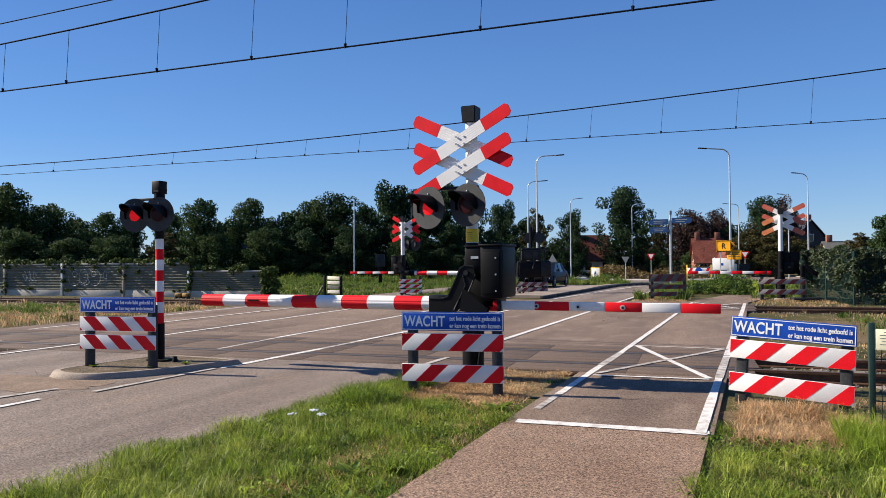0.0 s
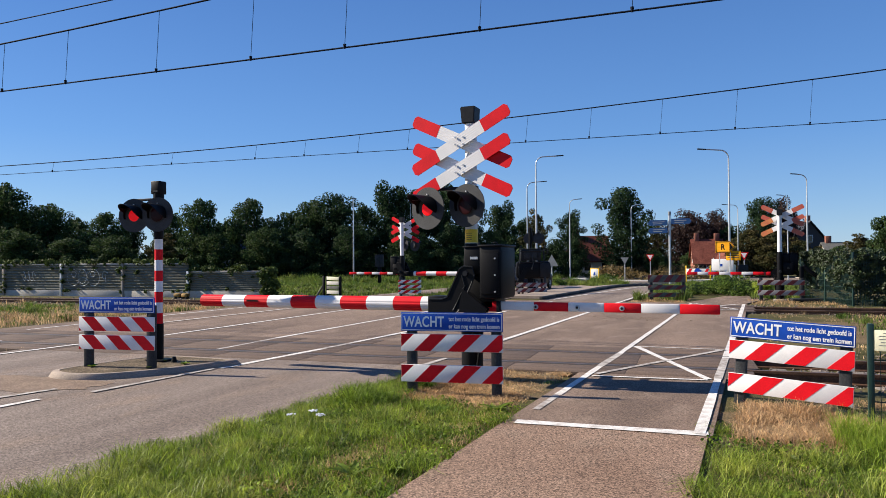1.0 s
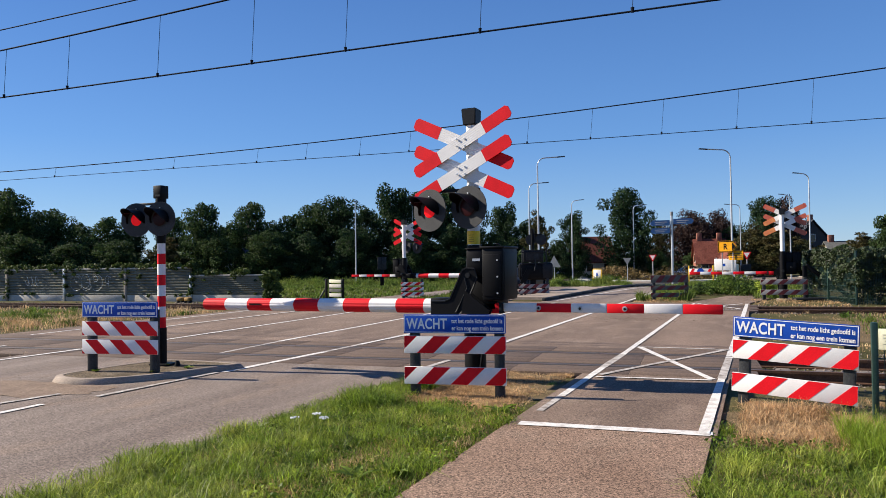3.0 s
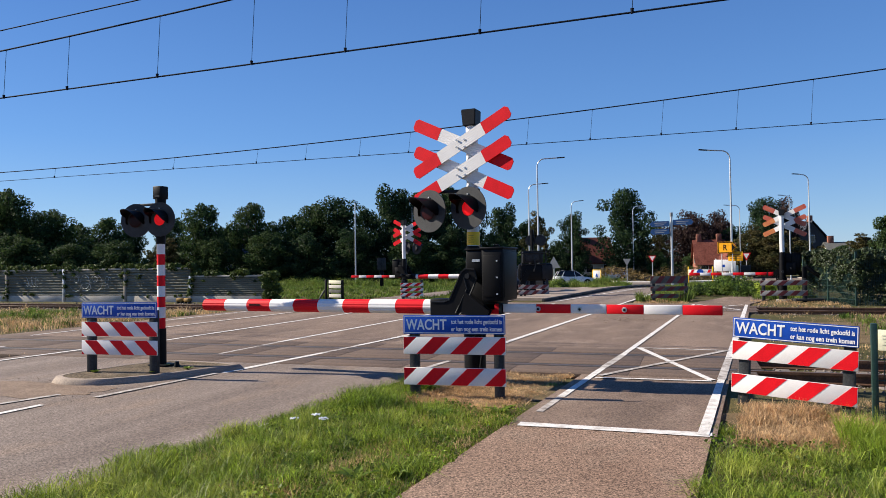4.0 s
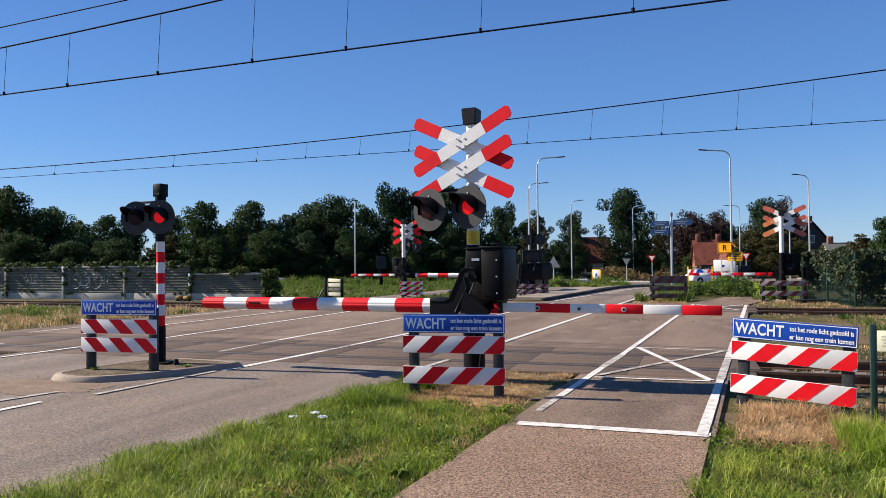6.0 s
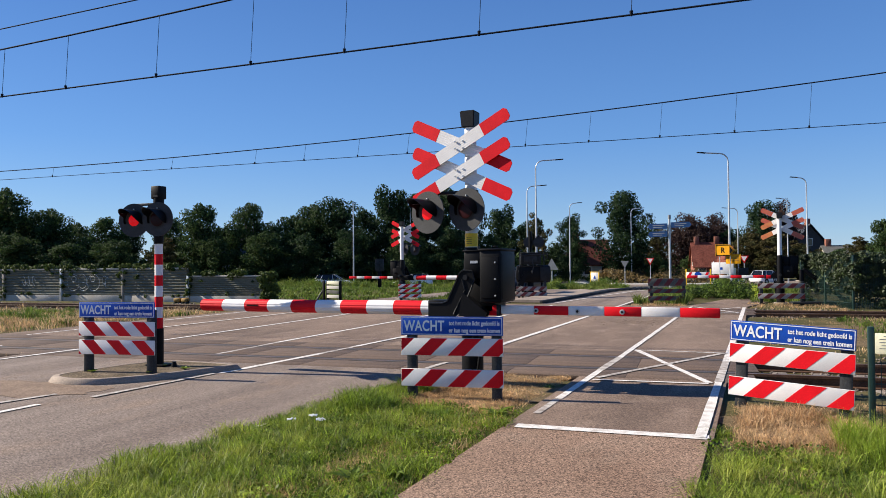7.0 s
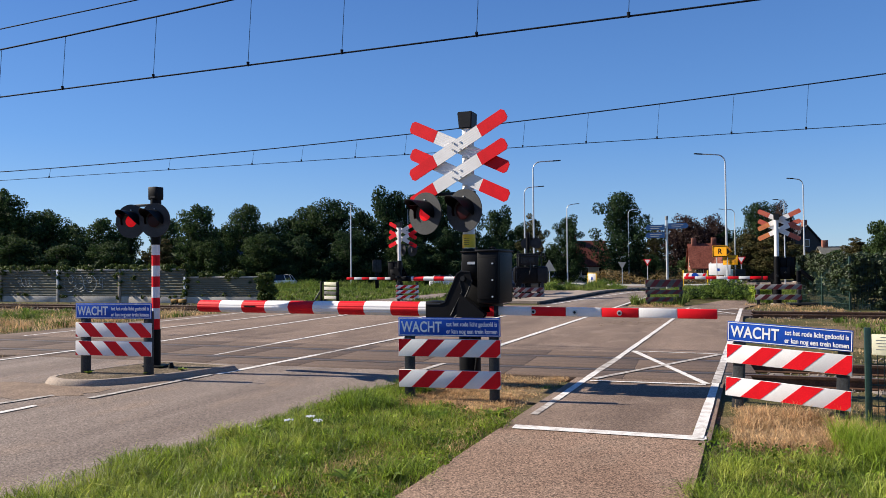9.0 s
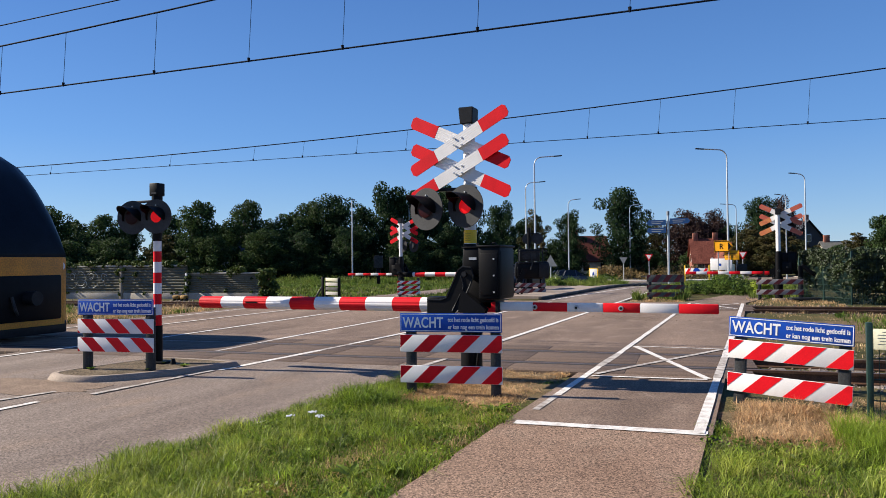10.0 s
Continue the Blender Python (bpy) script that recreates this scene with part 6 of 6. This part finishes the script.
build_house(spot(38.9, 108, 23 - 12), 4.0, 5.6, 1.9, 5.3, BRICK, ROOF_RED, "red-roofed brick house with chimneys", chimneys=2)
build_house(spot(40.9, 105.4, 23 - 80), 3.6, 3.4, 1.9, 4.6, BRICK, ROOF_RED, "brick gable wing of the red-roofed house", windows=1, chimneys=0)
build_house(spot(21.2, 106, 30), 5.0, 6.0, 2.4, 5.8, PALE_WALL, ROOF_RED, "far house with red roof among the trees")
build_house(spot(59.3, 124, 23 + 98), 9.0, 6.4, 5.0, 8.5, DARK_CLAD, ROOF_DARK, "house with steep dark tiled roof behind the hedge")
build_house(spot(55.5, 98, 10), 8.5, 7.5, 2.5, 4.5, PALE_WALL, BOARD_WOOD, "low pale house with shallow grey roof")
build_house(spot(20.5, 118, 23), 14.0, 8.0, 2.2, 4.2, BRICK, ROOF_DARK, "long low brick house with dark roof", windows=4)
build_house(spot(-31.0, 104, 40), 8.0, 8.0, 4.2, 7.4, PALE_WALL, ROOF_DARK, "house gable glimpsed between the trees")


# ---- cars ----
def loft(stations, n, bm=None):
    """Closed rings of n points, each ring a list of vectors; capped."""
    bm = bm or bmesh.new()
    rings = [[bm.verts.new(p) for p in s] for s in stations]
    for a, b in zip(rings, rings[1:]):
        for j in range(n):
            bm.faces.new((a[j], a[(j + 1) % n], b[(j + 1) % n], b[j]))
    bm.faces.new(rings[0][::-1])
    bm.faces.new(rings[-1])
    bmesh.ops.recalc_face_normals(bm, faces=bm.faces[:])
    return bm


def build_car(paint, label, length=4.3, width=1.78, high=1.48, hatch=0.85):
    """A car that faces +x, its wheels on z = 0."""
    t = thing("car", label, "car", "cars on the roads")
    h, w = length / 2, width / 2
    bt = high * 0.62

    def sect(x, z0, z1, hw):
        return [(x, -hw * 0.9, z0), (x, -hw, z0 + 0.14), (x, -hw, z1 - 0.22), (x, -hw * 0.88, z1), (x, hw * 0.88, z1), (x, hw, z1 - 0.22), (x, hw, z0 + 0.14), (x, hw * 0.9, z0)]
    st = [sect(-h, 0.36, bt - 0.1, w * 0.82), sect(-h + 0.12, 0.26, bt, w * 0.95), sect(-h + 0.7, 0.22, bt + 0.03, w), sect(0, 0.2, bt, w), sect(h - 1.25, 0.2, bt - 0.02, w), sect(h - 0.45, 0.22, bt - 0.14, w * 0.96), sect(h - 0.08, 0.26, bt - 0.26, w * 0.85), sect(h, 0.34, bt - 0.36, w * 0.74)]
    body = part("body", loft(st, 8), paint, t, sharp=50)

    def cab(x, z, hw):
        return [(x, -hw, z), (x, hw, z)]
    g = bmesh.new()
    lo, hi = bt - 0.03, high - 0.03
    low = [(-h + 0.22, w * 0.84), (-h + hatch, w * 0.9), (0.1, w * 0.91), (h - 1.15, w * 0.84)]
    top = [(-h + 0.55, w * 0.62), (-h + hatch + 0.25, w * 0.7), (0.0, w * 0.72), (h - 1.95, w * 0.66)]
    a = [g.verts.new((x, -y, lo)) for x, y in low] + [g.verts.new((x, y, lo)) for x, y in low[::-1]]
    b = [g.verts.new((x, -y, hi - (0.05 if k in (0, 3) else 0))) for k, (x, y) in enumerate(top)] + [g.verts.new((x, y, hi - (0.05 if k in (0, 3) else 0))) for k, (x, y) in list(enumerate(top))[::-1]]
    for j in range(8):
        g.faces.new((a[j], a[(j + 1) % 8], b[(j + 1) % 8], b[j]))
    g.faces.new(b)
    bmesh.ops.recalc_face_normals(g, faces=g.faces[:])
    part("glasshouse", g, GLASS, t, "dark tinted windows", sharp=20)
    r = bmesh.new()
    rl = [r.verts.new((x, s * y * 1.02, hi + 0.03 + (0.02 if k in (1, 2) else -0.03))) for s in (-1,) for k, (x, y) in enumerate(top)] + [r.verts.new((x, y * 1.02, hi + 0.03 + (0.02 if k in (1, 2) else -0.03))) for k, (x, y) in list(enumerate(top))[::-1]]
    for i in range(3):
        r.faces.new((rl[i], rl[i + 1], rl[6 - i], rl[7 - i]))
    bmesh.ops.solidify(r, geom=r.faces[:], thickness=0.03)
    part("roof", r, paint, t, sharp=40)
    for s in (-1, 1):
        for (x0, y0), (x1, y1) in zip(low, top):
            part("pillar", tube([(x0, s * y0, lo), (x1, s * y1, hi - 0.02)], 0.028, 6), paint, t)
        part("headlight", box(0.16, 0.32, 0.12, pose(h - 0.17, s * w * 0.66, bt - 0.42, 0, 15, s * 18), 0.03), LETTER, t)
        part("tail_light", box(0.08, 0.26, 0.2, pose(-h + 0.08, s * w * 0.7, bt - 0.32), 0.03), RED, t)
        part("mirror", box(0.1, 0.2, 0.13, pose(h - 1.35, s * (w + 0.06), bt + 0.02), 0.03), paint, t)
    part("grille", box(0.05, 0.8, 0.16, pose(h - 0.02, 0, 0.42), 0.02), BLACK, t)
    wheels = []
    wb = length * 0.305
    for x in (-wb, wb + 0.05):
        for s in (-1, 1):
            tyre = tube([(0.25 * math.cos(a), 0, 0.25 * math.sin(a)) for a in [2 * math.pi * k / 24 for k in range(25)]], 0.07, 8)
            q = part("wheel", cyl(0.235, 0.235, 0.12, pose(0, 0.06, 0, 90), 24), DARK_GREY, t, m=pose(x, s * (w - 0.06), 0.32))
            part("tyre", tyre, RUBBER, q)
            for k in range(5):
                part("spoke", box(0.05, 0.16, 0.2, pose(0, 0, 0) @ Matrix.Rotation(2 * math.pi * k / 5, 4, "Y"), 0.01), STEEL, q)
            wheels.append(q)
            arch = cyl(0.36, 0.36, 0.05, pose(x, s * (w - 0.02) + 0.025, 0.32, 90), 24)
            part("wheel_arch", arch, BLACK, t)
    return t, wheels


CAR_WHITE = mat("white_car_paint", (0.72, 0.72, 0.72), 0.2, 0, 0.03, 2, 30, 0)
CAR_DARK = mat("dark_blue_car_paint", (0.006, 0.008, 0.014), 0.35, 0.0, 0.1, 2, 30, 0, spec=0.12)
CAR_GREY = mat("grey_car_paint", (0.05, 0.058, 0.075), 0.25, 0.3, 0.1, 2, 30, 0, spec=0.5)
car_suv, _w1 = build_car(CAR_WHITE, "white compact car driving round the roundabout", 4.25, 1.78, 1.55)
car_back, _w2 = build_car(CAR_WHITE, "white estate car leaving the roundabout", 4.5, 1.8, 1.55)
car_left, _w3 = build_car(CAR_WHITE, "white hatchback on the road behind the meadow", 4.2, 1.76, 1.5)
car_right, _w4 = build_car(CAR_WHITE, "white car passing behind the barrier", 4.3, 1.78, 1.5)
car_dark, _w5 = build_car(CAR_DARK, "dark blue saloon waiting at the far barrier", 4.6, 1.82, 1.42, 1.1)
car_grey, _w6 = build_car(CAR_GREY, "dark grey hatchback entering the roundabout", 4.1, 1.74, 1.52)
parked, _w7 = build_car(CAR_WHITE, "white car parked before the low house", 4.2, 1.76, 1.5)
parked.matrix_basis = spot(18.2, 106, 15)


# ---- train ----
def build_train():
    """The leading car of a double-deck train; its nose is at x = 0 and faces +x."""
    t = thing("train", "yellow and dark blue double-deck train passing on the near track", "train")
    yel = mat("yellow_train_paint", (0.60, 0.225, 0.01), 0.45, 0, 0.25, 1.5, 30, 0.03, 0.002)
    navy = mat("dark_train_paint", (0.004, 0.006, 0.011), 0.35, 0, 0.3, 2, 30, 0, spec=0.12)

    def hull(x, z0, z1, hw, rt):
        pts = [(x, -hw, z0)]
        for k in range(7):
            a = math.pi / 2 * k / 6
            pts.append((x, -hw + rt * (1 - math.cos(a)), z1 - rt + rt * math.sin(a)))
        for k in range(7):
            a = math.pi / 2 * (6 - k) / 6
            pts.append((x, hw - rt * (1 - math.cos(a)), z1 - rt + rt * math.sin(a)))
        pts.append((x, hw, z0))
        return pts
    body = [hull(-26, 0.55, 4.55, 1.41, 0.7), hull(-2.6, 0.55, 4.55, 1.41, 0.7)]
    part("car_body", loft(body, 16), yel, t, "yellow side of the train", sharp=40)
    up = []
    for x, z1, hw, rt in ((-2.6, 4.54, 1.405, 0.7), (-1.9, 4.45, 1.40, 0.8), (-1.35, 4.15, 1.38, 0.8), (-0.95, 3.7, 1.35, 0.75), (-0.6, 3.15, 1.31, 0.6), (-0.32, 2.55, 1.27, 0.4), (-0.14, 2.0, 1.22, 0.1)):
        up.append(hull(x, 1.86, z1, hw, min(rt, z1 - 1.87)))
    part("windscreen_shell", loft(up, 16), navy, t, "dark rounded cab front", sharp=45)
    lowr = [hull(x, 0.3, 1.87, hw, 0.03) for x, hw in ((-2.6, 1.405), (-0.9, 1.38), (-0.35, 1.30), (-0.08, 1.16), (0.0, 1.0))]
    nose = part("nose", loft(lowr, 16), yel, t, "yellow lower nose", sharp=40)
    part("coupler_recess", box(0.1, 1.9, 1.05, pose(-0.02, 0, 0.42), 0.06), BLACK, nose)
    part("lower_skirt", box(0.14, 2.2, 0.22, pose(-0.1, 0, 0.3), 0.05), DARK_POST, nose)
    part("hose", tube([(0.06, -0.45, 1.0), (0.14, -0.42, 0.7), (0.06, -0.3, 0.6)], 0.035, 8), DARK_POST, nose)
    part("coupler", cyl(0.16, 0.16, 0.3, pose(0.0, 0, 0.95, 0, 90), 16), DARK_GREY, nose)
    part("windscreen", box(0.03, 2.0, 0.9, pose(-0.5, 0, 2.35, 0, -27), 0.01), GLASS, t)
    for s in (-1, 1):
        part("headlight", cyl(0.09, 0.09, 0.05, pose(-0.06, s * 0.98, 1.66, 0, 90), 16), LETTER, t)
    part("roof_light", cyl(0.07, 0.07, 0.05, pose(-0.5, -0.2, 2.75, 0, 62), 16), LETTER, t)
    part("plough", box(0.12, 2.3, 0.28, pose(-0.1, 0, 0.1), 0.03), DARK_GREY, t)
    for k in range(8):
        x = -5.0 - 2.6 * k
        for z in (0.95, 2.85):
            for s in (-1, 1):
                part("side_window", box(1.9, 0.02, 0.85, pose(x, s * 1.415, z), 0.01), GLASS, t)
    for s in (-1, 1):
        part("blue_band", box(22.5, 0.012, 0.5, pose(-14, s * 1.412, 2.1)), navy, t, sharp=0)
    for bx in (-4.2, -22.5):
        part("bogie", box(3.4, 2.3, 0.42, pose(bx, 0, 0.28), 0.05), BLACK, t)
        for x in (-1.25, 1.25):
            for s in (-1, 1):
                part("wheel", cyl(0.44, 0.44, 0.12, pose(bx + x, s * 0.755 + 0.06, 0.45, 90), 28), RAIL, t)
    part("pantograph", box(1.6, 1.2, 0.12, pose(-18, 0, 4.55), 0.02), DARK_GREY, t)
    return t


train = build_train()


def motions():
    def ground_pose(across, ahead, turn):
        return spot(across, ahead, turn, 0.03)

    def drive(car, wheels, rows, shift=23):
        """rows: seconds, across, ahead, heading. Wheels roll by the way gone."""
        walk(car, [(t, ground_pose(a, d, hd + shift)) for t, a, d, hd in rows])
        ts = [k / 15 for k in range(151)]
        al = np.interp(ts, [r[0] for r in rows], [r[1] for r in rows])
        ah = np.interp(ts, [r[0] for r in rows], [r[2] for r in rows])
        way = np.concatenate([[0], np.cumsum(np.hypot(np.diff(al), np.diff(ah)))])
        for w in wheels:
            at0 = w.location.copy()
            walk(w, [(t, Matrix.Translation(at0) @ Matrix.Rotation(float(s) / 0.32, 4, "Y")) for t, s in zip(ts, way)])

    # compact car round the near side of the roundabout
    drive(car_suv, _w1, ((0, 8.0, 78, 0), (2.9, 8.0, 78, 0), (3.4, 9.6, 78, 0), (3.8, 12.4, 78, 0), (4.2, 14.8, 78, 0), (4.6, 17.3, 78, 0), (5.0, 20.1, 77.8, 2), (5.4, 23.2, 77.8, 4), (5.8, 26.4, 78.2, 8), (6.4, 31.4, 79.5, 20), (7.2, 37.5, 83, 35), (8.4, 43.5, 90, 40), (10, 56, 93, 0)))
    drive(car_back, _w2, ((0, 37, 100, 180), (3.0, 33, 100, 180), (3.4, 28.2, 99, 180), (3.8, 23.4, 98, 182), (4.2, 21.0, 98, 182), (4.6, 17.8, 97.5, 182), (5.0, 16.0, 97, 182), (5.4, 13.0, 97, 182), (5.9, 9.5, 97, 182), (10, 9.2, 97, 182)))
    drive(car_left, _w3, ((0, 6.0, 77, 180), (5.8, 6.0, 77, 180), (6.4, 2.0, 77, 180), (6.8, -1.7, 77, 180), (7.2, -4.4, 77, 180), (7.6, -7.3, 77, 180), (8.0, -10.6, 77, 180), (8.4, -13.9, 77, 180), (8.8, -16.3, 77, 180), (9.2, -18.1, 77, 180), (10, -23, 77, 180)))
    drive(car_right, _w4, ((0, -45, 80.5, 0), (4.0, -40, 80.5, 0), (5.5, -24, 80.5, 0), (6.8, -13.5, 80.5, 0), (7.2, -10.4, 80.5, 0), (7.6, -7.6, 80.5, 0), (8.0, -5.2, 80.5, 0), (8.4, -2.4, 80.5, 0), (8.8, -0.2, 80.5, 0), (9.6, 4.2, 80.5, 0), (10, 5.0, 80.5, 0)))
    drive(car_grey, _w6, ((0, 7.2, 73, 0), (8.7, 7.2, 73, 0), (9.0, 7.9, 73, 0), (9.2, 8.8, 73, 0), (9.5, 10.5, 73, 0), (9.8, 12.3, 73, 0), (10, 13.2, 73, 0)))
    # saloon rolling up to the far barrier along the lane
    lane = ((0, 43.8), (0.5, 41.8), (1.0, 40.0), (1.5, 38.8), (2.2, 38.3), (10, 38.3))
    walk(car_dark, [(t, pose(-11.75, y, 0.03, 0, 0, -90)) for t, y in lane])
    for w in _w5:
        at0 = w.location.copy()
        ts = [k / 15 for k in range(151)]
        ys = np.interp(ts, [r[0] for r in lane], [r[1] for r in lane])
        walk(w, [(t, Matrix.Translation(at0) @ Matrix.Rotation(float(43.8 - y) / 0.32, 4, "Y")) for t, y in zip(ts, ys)])
    # added shutters cover the steady lenses so that a mast's two lamps flash in turn
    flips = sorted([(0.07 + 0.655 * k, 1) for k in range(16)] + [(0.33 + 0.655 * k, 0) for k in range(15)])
    for ob, hinge, which in ADDED_SHUTTERS:
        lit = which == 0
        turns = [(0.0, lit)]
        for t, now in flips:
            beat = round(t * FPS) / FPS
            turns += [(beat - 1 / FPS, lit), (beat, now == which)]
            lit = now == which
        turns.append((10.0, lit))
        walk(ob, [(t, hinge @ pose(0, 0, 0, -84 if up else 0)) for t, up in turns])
    # train on the near track
    rows = []
    for t in (0.0, 5.0, 9.0, 9.5, 10.0):
        x = -14.95 + 31.0 * (t - 10)
        rows.append((t, pose(x, rail_y(12.4, x), 0.0, 0, 0, TURN)))
    walk(train, rows)


motions()
